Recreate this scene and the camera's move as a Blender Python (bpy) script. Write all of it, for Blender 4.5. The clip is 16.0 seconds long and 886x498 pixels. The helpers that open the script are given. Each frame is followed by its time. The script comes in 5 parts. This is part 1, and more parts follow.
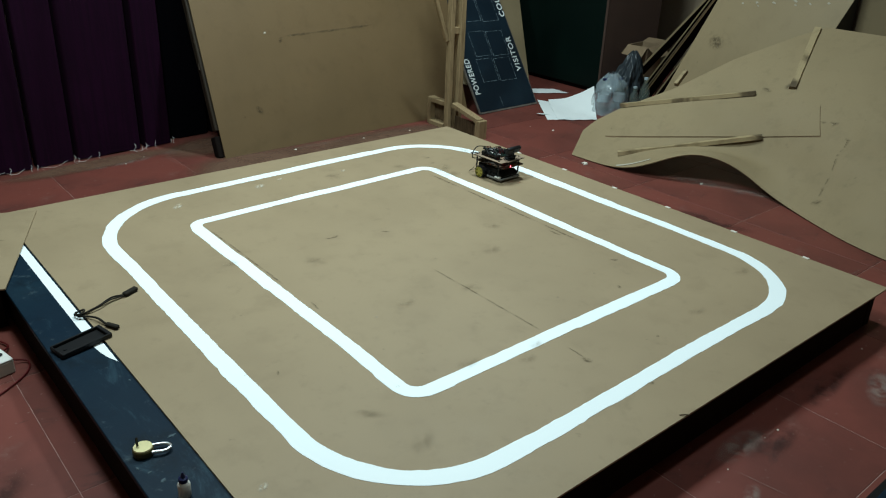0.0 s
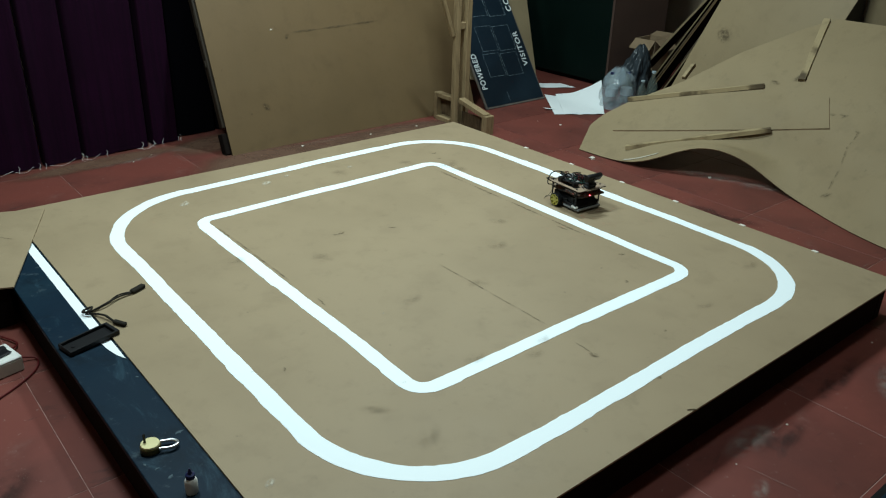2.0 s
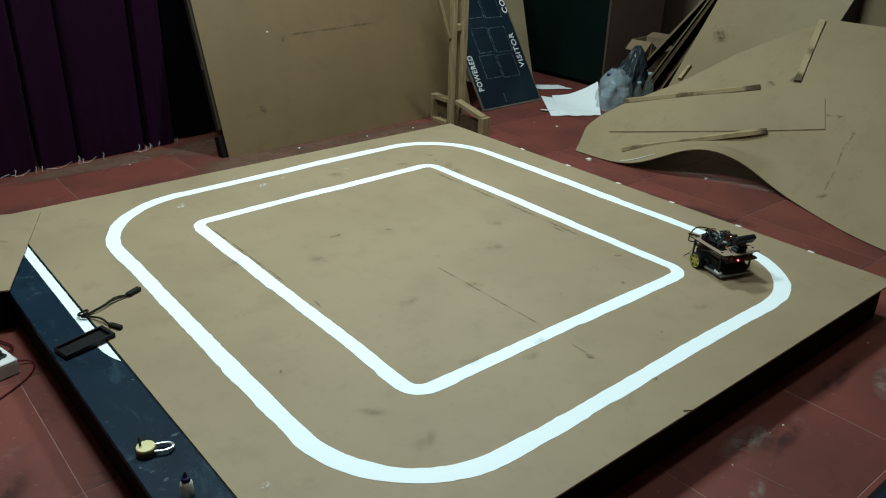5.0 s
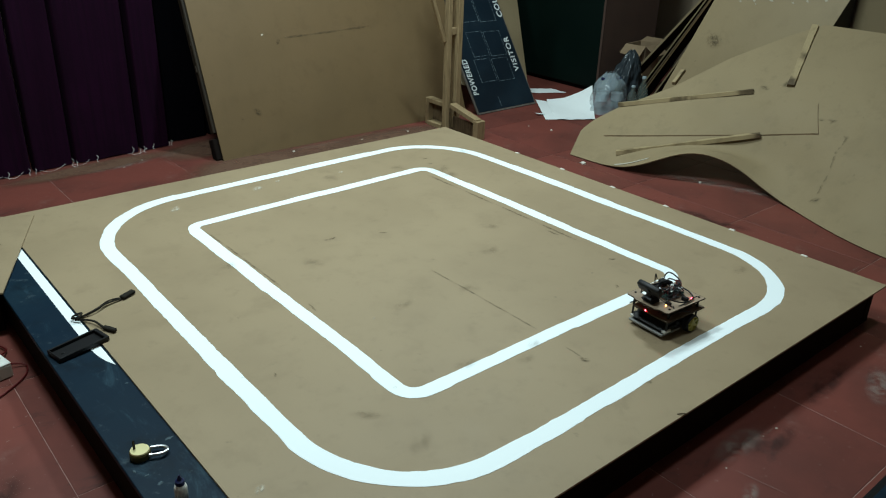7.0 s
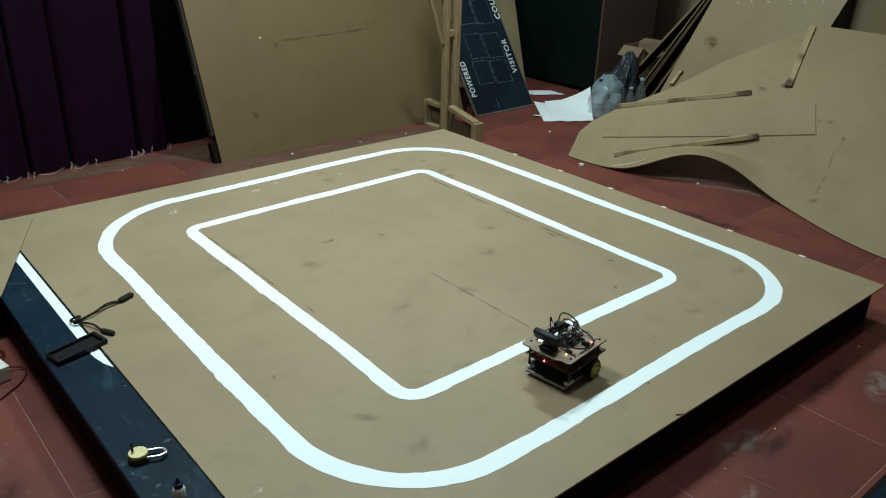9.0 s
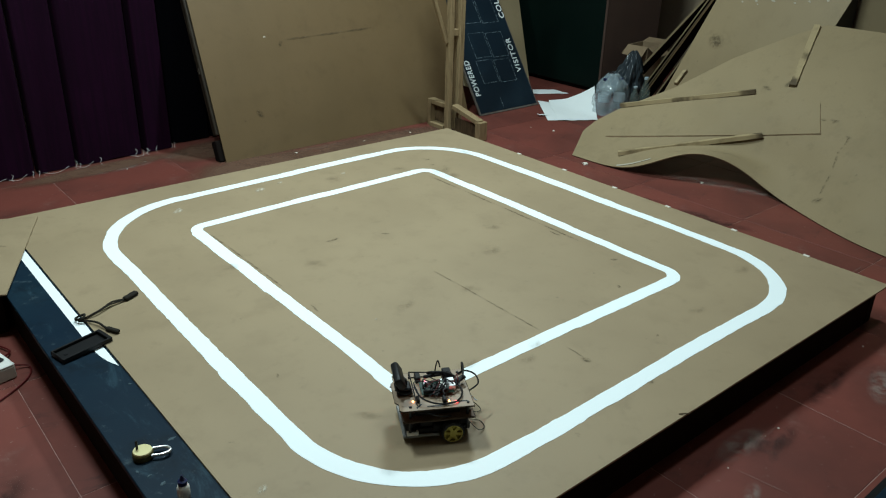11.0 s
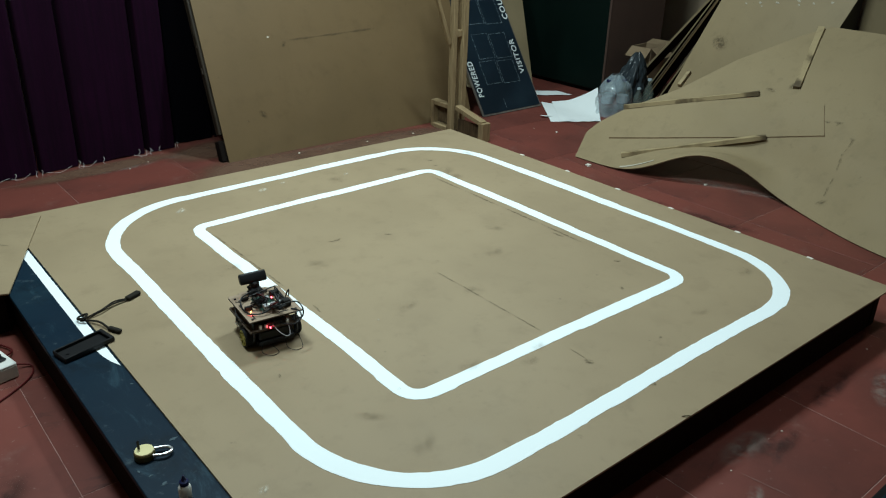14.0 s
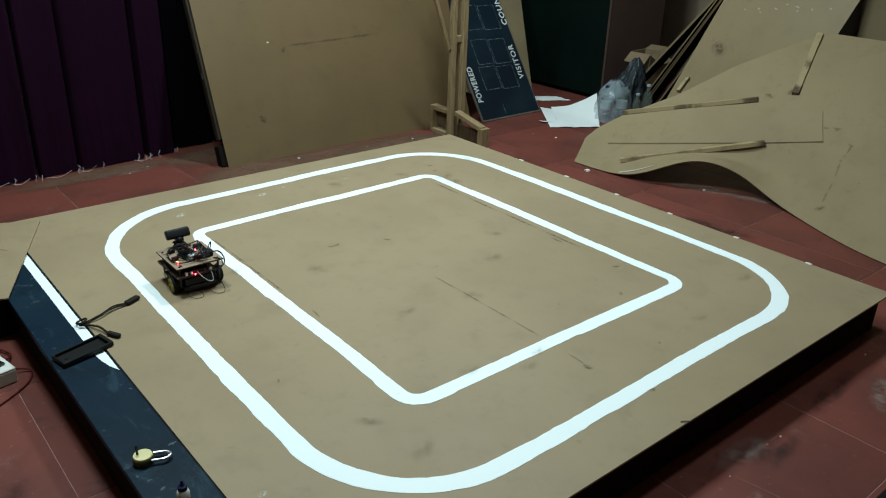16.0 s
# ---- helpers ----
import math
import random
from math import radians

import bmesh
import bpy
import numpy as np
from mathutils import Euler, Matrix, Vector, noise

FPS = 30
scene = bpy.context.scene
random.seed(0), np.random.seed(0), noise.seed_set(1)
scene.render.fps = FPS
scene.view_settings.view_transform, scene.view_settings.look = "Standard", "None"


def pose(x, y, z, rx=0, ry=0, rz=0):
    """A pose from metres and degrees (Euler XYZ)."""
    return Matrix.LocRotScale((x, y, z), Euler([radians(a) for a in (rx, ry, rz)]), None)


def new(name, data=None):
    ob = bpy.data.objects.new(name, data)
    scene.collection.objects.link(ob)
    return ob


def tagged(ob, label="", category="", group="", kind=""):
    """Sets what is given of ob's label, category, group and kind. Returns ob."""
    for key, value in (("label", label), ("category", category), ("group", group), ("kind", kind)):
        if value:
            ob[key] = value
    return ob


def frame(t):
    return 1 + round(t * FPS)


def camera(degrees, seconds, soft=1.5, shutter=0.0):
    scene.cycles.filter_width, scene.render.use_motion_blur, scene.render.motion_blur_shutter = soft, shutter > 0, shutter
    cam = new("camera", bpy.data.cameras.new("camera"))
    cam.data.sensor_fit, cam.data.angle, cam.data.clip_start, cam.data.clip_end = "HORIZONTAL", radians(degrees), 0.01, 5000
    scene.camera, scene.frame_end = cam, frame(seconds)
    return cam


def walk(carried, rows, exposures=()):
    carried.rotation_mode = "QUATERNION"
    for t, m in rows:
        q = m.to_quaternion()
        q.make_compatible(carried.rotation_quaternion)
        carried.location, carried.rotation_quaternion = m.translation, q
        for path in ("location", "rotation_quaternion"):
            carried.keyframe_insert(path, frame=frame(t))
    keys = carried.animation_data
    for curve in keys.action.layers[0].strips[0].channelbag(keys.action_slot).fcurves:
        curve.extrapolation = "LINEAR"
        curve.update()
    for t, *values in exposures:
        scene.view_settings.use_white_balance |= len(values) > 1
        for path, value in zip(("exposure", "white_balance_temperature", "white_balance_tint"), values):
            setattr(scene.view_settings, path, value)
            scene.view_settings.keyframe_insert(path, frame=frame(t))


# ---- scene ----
import itertools
cam = camera(58.675, 16.0, soft=1.15)
# seconds, place and turn of the hand-held camera
PATH = [
    (0, -1.7497, -2.1366, 1.4252, 65.250, -2.197, -39.966),
    (0.5, -1.7463, -2.1406, 1.4237, 65.504, -1.851, -39.686),
    (1, -1.7440, -2.1398, 1.4238, 65.240, -1.781, -39.517),
    (1.5, -1.7399, -2.1414, 1.4229, 65.147, -1.597, -39.545),
    (2, -1.7402, -2.1395, 1.4222, 64.940, -1.608, -39.517),
    (2.5, -1.7384, -2.1404, 1.4241, 65.078, -1.571, -39.497),
    (3, -1.7381, -2.1443, 1.4255, 65.272, -1.651, -39.749),
    (3.5, -1.7380, -2.1423, 1.4238, 65.090, -1.551, -39.620),
    (4, -1.7364, -2.1428, 1.4240, 65.099, -1.478, -39.574),
    (6.5, -1.7345, -2.1440, 1.4209, 65.087, -1.691, -40.108),
    (7, -1.7380, -2.1445, 1.4245, 65.308, -1.753, -40.065),
    (7.5, -1.7364, -2.1452, 1.4253, 65.409, -1.636, -40.026),
    (8, -1.7342, -2.1445, 1.4241, 65.465, -1.463, -40.006),
    (8.5, -1.7355, -2.1471, 1.4237, 65.577, -1.548, -40.075),
    (9, -1.7360, -2.1495, 1.4235, 65.481, -1.575, -40.187),
    (11.5, -1.7380, -2.1516, 1.4249, 65.362, -1.581, -39.767),
    (12, -1.7367, -2.1512, 1.4236, 65.222, -1.609, -39.634),
    (12.5, -1.7366, -2.1497, 1.4238, 65.275, -1.399, -39.521),
    (13, -1.7366, -2.1490, 1.4221, 65.412, -1.536, -39.475),
    (13.5, -1.7368, -2.1460, 1.4248, 65.447, -1.716, -39.503),
    (14, -1.7360, -2.1480, 1.4221, 65.473, -1.663, -39.655),
    (14.5, -1.7360, -2.1497, 1.4234, 65.472, -1.601, -39.675),
    (15, -1.7397, -2.1509, 1.4235, 65.651, -1.696, -39.819),
    (15.5, -1.7393, -2.1529, 1.4249, 65.652, -1.888, -39.999),
    (16, -1.7372, -2.1505, 1.4239, 65.837, -1.754, -39.669),
]
walk(cam, [(t, pose(*row)) for t, *row in PATH])

# ---- light: unseen cool ceiling lamps in a closed, windowless workshop ----
world = bpy.data.worlds.new("world")
scene.world = world
world.use_nodes = True
world.node_tree.nodes["Background"].inputs[0].default_value = (0.75, 0.9, 1.0, 1)
world.node_tree.nodes["Background"].inputs[1].default_value = 0.008
scene.view_settings.exposure = 0.0


def unseen_lamp(x, y, z, length, width, watts, turn):
    data = bpy.data.lights.new("unseen_area_lamp", "AREA")
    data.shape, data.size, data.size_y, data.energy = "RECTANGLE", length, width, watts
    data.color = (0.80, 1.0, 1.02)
    ob = new("unseen_area_lamp", data)
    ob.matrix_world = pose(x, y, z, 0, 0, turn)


# Two lamps set from cast shadows; the third is added to brighten the front.
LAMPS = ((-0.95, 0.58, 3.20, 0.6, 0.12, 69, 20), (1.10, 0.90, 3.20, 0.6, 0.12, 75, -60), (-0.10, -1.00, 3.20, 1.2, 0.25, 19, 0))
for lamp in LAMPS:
    unseen_lamp(*lamp)

# ---- materials ----


class Mat:
    """A small builder of node materials."""

    def __init__(self, name, color, rough=0.6, metal=0.0, coat=0.0):
        self.m = bpy.data.materials.new(name)
        self.m.use_nodes = True
        self.nt = self.m.node_tree
        self.b = self.nt.nodes["Principled BSDF"]
        self.b.inputs["Base Color"].default_value = (*color, 1)
        self.b.inputs["Roughness"].default_value = rough
        self.b.inputs["Metallic"].default_value = metal
        self.b.inputs["Coat Weight"].default_value = coat
        self.b.inputs["Specular IOR Level"].default_value = 0.3
        self.color = None
        self.base = color
        tc = self.nt.nodes.new("ShaderNodeTexCoord")
        self.co = tc.outputs["Object"]
        self.bumped = None

    def coords(self, scale):
        n = self.nt.nodes.new("ShaderNodeMapping")
        n.inputs["Scale"].default_value = scale
        self.nt.links.new(self.co, n.inputs["Vector"])
        return n.outputs[0]

    def noise(self, scale, detail=4.0, rough=0.55, stretch=None, distort=0.0):
        n = self.nt.nodes.new("ShaderNodeTexNoise")
        n.inputs["Scale"].default_value = scale
        n.inputs["Detail"].default_value = detail
        n.inputs["Roughness"].default_value = rough
        n.inputs["Distortion"].default_value = distort
        self.nt.links.new(self.coords(stretch) if stretch else self.co, n.inputs["Vector"])
        return n.outputs["Fac"]

    def ramp(self, fac, lo, hi):
        n = self.nt.nodes.new("ShaderNodeMapRange")
        n.interpolation_type = "SMOOTHSTEP"
        n.inputs["From Min"].default_value, n.inputs["From Max"].default_value = lo, hi
        self.nt.links.new(fac, n.inputs["Value"])
        return n.outputs["Result"]

    def tint(self, fac, color, amount=1.0):
        """Mix color over what is there where fac is high."""
        n = self.nt.nodes.new("ShaderNodeMix")
        n.data_type = "RGBA"
        k = self.nt.nodes.new("ShaderNodeMath")
        k.operation = "MULTIPLY"
        k.inputs[1].default_value = amount
        self.nt.links.new(fac, k.inputs[0])
        self.nt.links.new(k.outputs[0], n.inputs["Factor"])
        if self.color is None:
            n.inputs["A"].default_value = (*self.base, 1)
        else:
            self.nt.links.new(self.color, n.inputs["A"])
        n.inputs["B"].default_value = (*color, 1)
        self.color = n.outputs["Result"]
        self.nt.links.new(self.color, self.b.inputs["Base Color"])
        return self

    def vary(self, amount):
        """Pieces that differ a little from each other."""
        info = self.nt.nodes.new("ShaderNodeObjectInfo")
        return self.tint(info.outputs["Random"], tuple(c * (1 - amount) for c in self.base), 1.0)

    def bump(self, fac, strength, distance=0.002):
        n = self.nt.nodes.new("ShaderNodeBump")
        n.inputs["Strength"].default_value, n.inputs["Distance"].default_value = strength, distance
        self.nt.links.new(fac, n.inputs["Height"])
        if self.bumped is not None:
            self.nt.links.new(self.bumped, n.inputs["Normal"])
        self.bumped = n.outputs["Normal"]
        self.nt.links.new(self.bumped, self.b.inputs["Normal"])
        return self

    def gloss(self, fac, lo, hi):
        n = self.nt.nodes.new("ShaderNodeMapRange")
        n.inputs["To Min"].default_value, n.inputs["To Max"].default_value = lo, hi
        self.nt.links.new(fac, n.inputs["Value"])
        self.nt.links.new(n.outputs["Result"], self.b.inputs["Roughness"])
        return self

    def glow(self, color, strength):
        self.b.inputs["Emission Color"].default_value = (*color, 1)
        self.b.inputs["Emission Strength"].default_value = strength
        return self


def board_mat(name, color, dark, stain=0.5, rough=0.55):
    k = Mat(name, color, rough)
    k.tint(k.ramp(k.noise(2.2, 3), 0.35, 0.75), dark, stain)
    k.tint(k.ramp(k.noise(8.0, 5, 0.65), 0.50, 0.70), dark, stain * 0.9)
    k.tint(k.ramp(k.noise(13.0, 5, 0.7), 0.55, 0.75), tuple(c * 0.75 for c in dark), 0.35)
    k.tint(k.ramp(k.noise(27.0, 3), 0.70, 0.78), tuple(c * 0.5 for c in dark), 0.40)
    k.tint(k.ramp(k.noise(420.0, 2), 0.35, 0.75), tuple(c * 0.8 for c in color), 0.30)
    k.bump(k.noise(300.0, 2), 0.06, 0.001)
    k.bump(k.noise(3.0, 2), 0.10, 0.01)
    k.gloss(k.noise(6.0, 3), rough - 0.1, rough + 0.12)
    return k.m


MDF = board_mat("mdf_worn", (0.330, 0.249, 0.153), (0.250, 0.186, 0.112), 0.46)
MDF_PANEL = board_mat("mdf_panel", (0.154, 0.099, 0.047), (0.113, 0.073, 0.034), 0.45)
MDF_SHEET = board_mat("hardboard", (0.272, 0.204, 0.114), (0.202, 0.150, 0.082), 0.45, 0.72)
MDF_BACK = board_mat("hardboard_dull", (0.228, 0.175, 0.101), (0.167, 0.127, 0.072), 0.45, 0.5)
MDF_GREY = board_mat("board_edge_grey", (0.030, 0.021, 0.013), (0.012, 0.008, 0.005), 0.9)
MDF_LEAN = board_mat("hardboard_leaning", (0.302, 0.228, 0.128), (0.225, 0.168, 0.094), 0.45, 0.5)
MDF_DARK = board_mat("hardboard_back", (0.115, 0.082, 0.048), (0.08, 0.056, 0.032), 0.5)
# Brown of the painted shade line under the patch board.
SHADE_BROWN = board_mat("shade_brown", (0.19, 0.12, 0.065), (0.10, 0.065, 0.035), 0.6, 0.8)

_k = Mat("raw_timber", (0.30, 0.215, 0.115), 0.65)
_g = _k.noise(14.0, 5, 0.6, (6, 6, 0.7), 0.6)
_k.tint(_k.ramp(_g, 0.4, 0.7), (0.17, 0.115, 0.058), 0.7)
_k.tint(_k.ramp(_k.noise(5.0, 3), 0.55, 0.8), (0.12, 0.075, 0.04), 0.5)
_k.bump(_g, 0.25, 0.002)
TIMBER = _k.m
_k = Mat("batten_timber", (0.35, 0.265, 0.145), 0.65)
_g = _k.noise(10.0, 5, 0.6, (8, 0.8, 8), 0.6)
_k.tint(_k.ramp(_k.noise(7.0, 4, 0.6), 0.42, 0.66), (0.15, 0.105, 0.055), 0.8)
_k.tint(_k.ramp(_k.noise(3.5, 4), 0.50, 0.62), (0.055, 0.036, 0.019), 0.85)
_k.bump(_g, 0.2, 0.002)
BATTEN = _k.m
_k = Mat("dark_stained_timber", (0.105, 0.068, 0.036), 0.7)
_g = _k.noise(12.0, 5, 0.6, (6, 6, 0.8), 0.6)
_k.tint(_k.ramp(_g, 0.4, 0.65), (0.045, 0.027, 0.014), 0.8)
_k.tint(_k.ramp(_k.noise(9.0, 4), 0.55, 0.7), (0.19, 0.135, 0.075), 0.5)
_k.bump(_g, 0.25, 0.002)
DARK_TIMBER = _k.m
_k = Mat("grey_edge_trim", (0.120, 0.102, 0.088), 0.7)
_k.tint(_k.ramp(_k.noise(11.0, 4), 0.45, 0.7), (0.060, 0.048, 0.040), 0.7)
EDGE_TRIM = _k.m

_k = Mat("white_paint", (0.89, 0.965, 0.985), 0.5)
_k.tint(_k.ramp(_k.noise(3.5, 5, 0.7), 0.60, 0.75), (0.76, 0.84, 0.88), 0.45)
_k.tint(_k.ramp(_k.noise(30.0, 3), 0.74, 0.80), (0.45, 0.42, 0.34), 0.4)
_k.bump(_k.noise(160.0, 3), 0.15, 0.001)
WHITE_PAINT = _k.m

_k = Mat("black_board", (0.0034, 0.0150, 0.0290), 0.5)
_k.b.inputs["Specular IOR Level"].default_value = 0.16
_k.tint(_k.ramp(_k.noise(2.5, 4), 0.45, 0.75), (0.0075, 0.0250, 0.0390), 0.8)
_k.tint(_k.ramp(_k.noise(6.0, 5, 0.65), 0.50, 0.68), (0.0025, 0.0085, 0.0150), 0.75)
_k.tint(_k.ramp(_k.noise(26.0, 5, 0.7), 0.58, 0.76), (0.07, 0.10, 0.115), 0.6)
_k.tint(_k.ramp(_k.noise(3.2, 6, 0.75, (2.5, 0.7, 1), 1.0), 0.54, 0.70), (0.022, 0.052, 0.074), 0.75)
_k.bump(_k.noise(90.0, 3), 0.12, 0.001)
_k.gloss(_k.noise(7.0, 4), 0.42, 0.7)
BLACK_BOARD = _k.m
# Near-black of frame timber, also of shade painted between boards and under things.
_k = Mat("frame_and_shade_black", (0.009, 0.006, 0.005), 0.9)
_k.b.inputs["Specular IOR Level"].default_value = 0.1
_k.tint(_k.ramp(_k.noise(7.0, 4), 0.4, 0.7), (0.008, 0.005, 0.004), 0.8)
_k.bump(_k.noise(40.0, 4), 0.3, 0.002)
FRAME_AND_SHADE = _k.m

_k = Mat("red_floor_tile", (0.178, 0.047, 0.035), 0.5)
_k.vary(0.10)
_k.tint(_k.ramp(_k.noise(1.6, 5, 0.6), 0.40, 0.68), (0.100, 0.029, 0.022), 0.8)
_k.tint(_k.ramp(_k.noise(4.3, 6, 0.7, (1, 2.2, 1), 0.8), 0.55, 0.72), (0.050, 0.020, 0.017), 0.75)
_k.tint(_k.ramp(_k.noise(7.0, 6, 0.7), 0.56, 0.80), (0.22, 0.115, 0.095), 0.4)
_k.tint(_k.ramp(_k.noise(55.0, 3, 0.6), 0.66, 0.76), (0.34, 0.26, 0.22), 0.5)
_k.bump(_k.noise(60.0, 4), 0.12, 0.001)
_k.gloss(_k.noise(4.0, 4), 0.42, 0.7)
TILE = _k.m
_k = Mat("tile_joint", (0.36, 0.22, 0.19), 0.8)
_k.tint(_k.ramp(_k.noise(9.0, 4), 0.5, 0.7), (0.13, 0.05, 0.04), 0.9)
JOINT = _k.m

_k = Mat("purple_curtain", (0.0112, 0.0005, 0.0084), 0.92)
_g = _k.noise(260.0, 2, 0.5, (1, 1, 0.25))
_k.tint(_k.ramp(_g, 0.3, 0.7), (0.0078, 0.0006, 0.0074), 0.7)
_k.tint(_k.ramp(_k.noise(3.0, 3), 0.4, 0.8), (0.0160, 0.0010, 0.0128), 0.6)
_k.bump(_g, 0.3, 0.001)
_k.b.inputs["Specular IOR Level"].default_value = 0.1
_k.tint(_k.ramp(_k.noise(8.0, 5, 0.65, (6, 6, 0.2)), 0.42, 0.62), (0.0045, 0.0003, 0.0042), 0.45)
CURTAIN = _k.m
_k = Mat("deep_curtain", (0.0010, 0.0009, 0.0019), 0.95)
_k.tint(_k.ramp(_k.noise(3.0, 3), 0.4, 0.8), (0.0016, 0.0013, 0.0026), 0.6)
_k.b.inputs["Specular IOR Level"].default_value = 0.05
DEEP_CURTAIN = _k.m
_k = Mat("thread", (0.55, 0.52, 0.50), 0.9)
THREAD = _k.m

_k = Mat("plaster_wall", (0.30, 0.235, 0.165), 0.85)
_k.tint(_k.ramp(_k.noise(1.3, 5), 0.4, 0.75), (0.20, 0.155, 0.11), 0.7)
_k.bump(_k.noise(35.0, 5), 0.2, 0.003)
WALL = _k.m
_k = Mat("ceiling_paint", (0.55, 0.54, 0.50), 0.9)
_k.tint(_k.ramp(_k.noise(1.0, 4), 0.4, 0.8), (0.42, 0.41, 0.38), 0.6)
CEILING = _k.m

_k = Mat("printed_navy_sheet", (0.0045, 0.012, 0.020), 0.45)
_k.tint(_k.ramp(_k.noise(4.0, 4), 0.45, 0.75), (0.008, 0.019, 0.029), 0.8)
_k.tint(_k.ramp(_k.noise(32.0, 4), 0.72, 0.80), (0.10, 0.13, 0.14), 0.5)
NAVY = _k.m
_k = Mat("print_white", (0.62, 0.66, 0.66), 0.6)
_k.tint(_k.ramp(_k.noise(60.0, 3), 0.6, 0.75), (0.25, 0.28, 0.30), 0.6)
PRINT = _k.m
_k = Mat("faint_print", (0.15, 0.20, 0.225), 0.6)
_k.tint(_k.ramp(_k.noise(70.0, 2), 0.45, 0.6), (0.02, 0.035, 0.05), 0.9)
FAINT = _k.m

_k = Mat("green_laminate", (0.0016, 0.0074, 0.0057), 0.5)
_k.b.inputs["Specular IOR Level"].default_value = 0.15
_k.tint(_k.ramp(_k.noise(3.0, 4), 0.45, 0.8), (0.0032, 0.0115, 0.0088), 0.7)
_k.bump(_k.noise(25.0, 3), 0.06, 0.001)
GREEN = _k.m
_k = Mat("brown_laminate", (0.075, 0.044, 0.034), 0.7)
_k.tint(_k.ramp(_k.noise(2.5, 4), 0.4, 0.75), (0.055, 0.034, 0.027), 0.7)
BROWN = _k.m
_k = Mat("white_paper", (0.80, 0.84, 0.84), 0.75)
_k.tint(_k.ramp(_k.noise(5.0, 4), 0.55, 0.8), (0.66, 0.71, 0.72), 0.6)
_k.bump(_k.noise(12.0, 3), 0.2, 0.004)
PAPER = _k.m
_k = Mat("corrugated_cardboard", (0.25, 0.175, 0.105), 0.8)
_k.tint(_k.ramp(_k.noise(6.0, 4), 0.45, 0.75), (0.15, 0.10, 0.058), 0.6)
_k.bump(_k.noise(60.0, 2, 0.5, (1, 12, 1)), 0.15, 0.001)
CARDBOARD = _k.m


def plain(name, color, rough=0.5, metal=0.0, spots=0.25):
    k = Mat(name, color, rough, metal)
    k.tint(k.ramp(k.noise(40.0, 3), 0.45, 0.75), tuple(c * 0.6 for c in color), spots)
    k.bump(k.noise(150.0, 2), 0.08, 0.0005)
    return k.m


BLACK_PLASTIC = plain("black_plastic", (0.0040, 0.0040, 0.0048), 0.52)
RUBBER = plain("black_rubber", (0.010, 0.010, 0.011), 0.75)
WORN_CABLE = plain("worn_cable_sheath", (0.013, 0.010, 0.006), 0.85)
CABLE = plain("cable_sheath", (0.004, 0.004, 0.005), 0.5)
GREY_WIRE = plain("grey_wire", (0.45, 0.46, 0.50), 0.5)
RED_WIRE = plain("red_wire", (0.10, 0.008, 0.008), 0.5)
YELLOW = plain("yellow_plastic", (0.37, 0.32, 0.06), 0.55)
STEEL = plain("brushed_steel", (0.62, 0.63, 0.64), 0.32, 0.9)
GREY_METAL = plain("grey_metal_strip", (0.22, 0.22, 0.21), 0.5, 0.3)
BRASS = plain("brass", (0.78, 0.70, 0.38), 0.40, 0.25)
DARK_BRASS = plain("tarnished_brass", (0.10, 0.085, 0.03), 0.45, 0.5)
PCB = plain("circuit_green", (0.016, 0.046, 0.034), 0.4)
CHIP = plain("chip_black", (0.006, 0.006, 0.007), 0.45)
PORT = plain("port_metal", (0.70, 0.72, 0.74), 0.3, 0.7)
WHITE_PLASTIC = plain("white_plastic", (0.70, 0.70, 0.66), 0.5)
IVORY = plain("ivory_plastic", (0.52, 0.49, 0.42), 0.5)
NAVY_CAP = plain("navy_cap", (0.010, 0.014, 0.060), 0.45)
SEALANT = plain("white_chip", (0.66, 0.62, 0.54), 0.8)
PALE_LABEL = plain("pale_blue_paper", (0.30, 0.37, 0.40), 0.6)
DIRT = plain("dirt_mark", (0.13, 0.10, 0.06), 0.9)
BAG_DARK = plain("dark_polythene", (0.028, 0.036, 0.042), 0.2)
CLUTTER = plain("black_clutter", (0.006, 0.005, 0.005), 0.6)
DECK = board_mat("robot_deck_mdf", (0.330, 0.245, 0.175), (0.20, 0.140, 0.095), 0.5, 0.42)
DECK_DARK = board_mat("robot_lower_deck", (0.150, 0.106, 0.074), (0.085, 0.058, 0.040), 0.6, 0.6)
BURNT = plain("scorched_hardboard", (0.045, 0.028, 0.016), 0.8)
LED_RED = Mat("led_red", (0.8, 0.05, 0.05), 0.3).glow((1.0, 0.03, 0.05), 36.0).m
LED_ORANGE = Mat("led_orange", (0.9, 0.4, 0.1), 0.3).glow((1.0, 0.36, 0.10), 12.0).m


def clear(name, color, rough, alpha):
    k = Mat(name, color, rough)
    k.b.inputs["Alpha"].default_value = alpha
    k.b.inputs["Coat Weight"].default_value = 0.6
    k.bump(k.noise(22.0, 4), 0.5, 0.01)
    return k.m


POLYTHENE = clear("clear_polythene", (0.50, 0.62, 0.68), 0.16, 0.20)
PET = clear("clear_pet", (0.40, 0.50, 0.44), 0.10, 0.11)



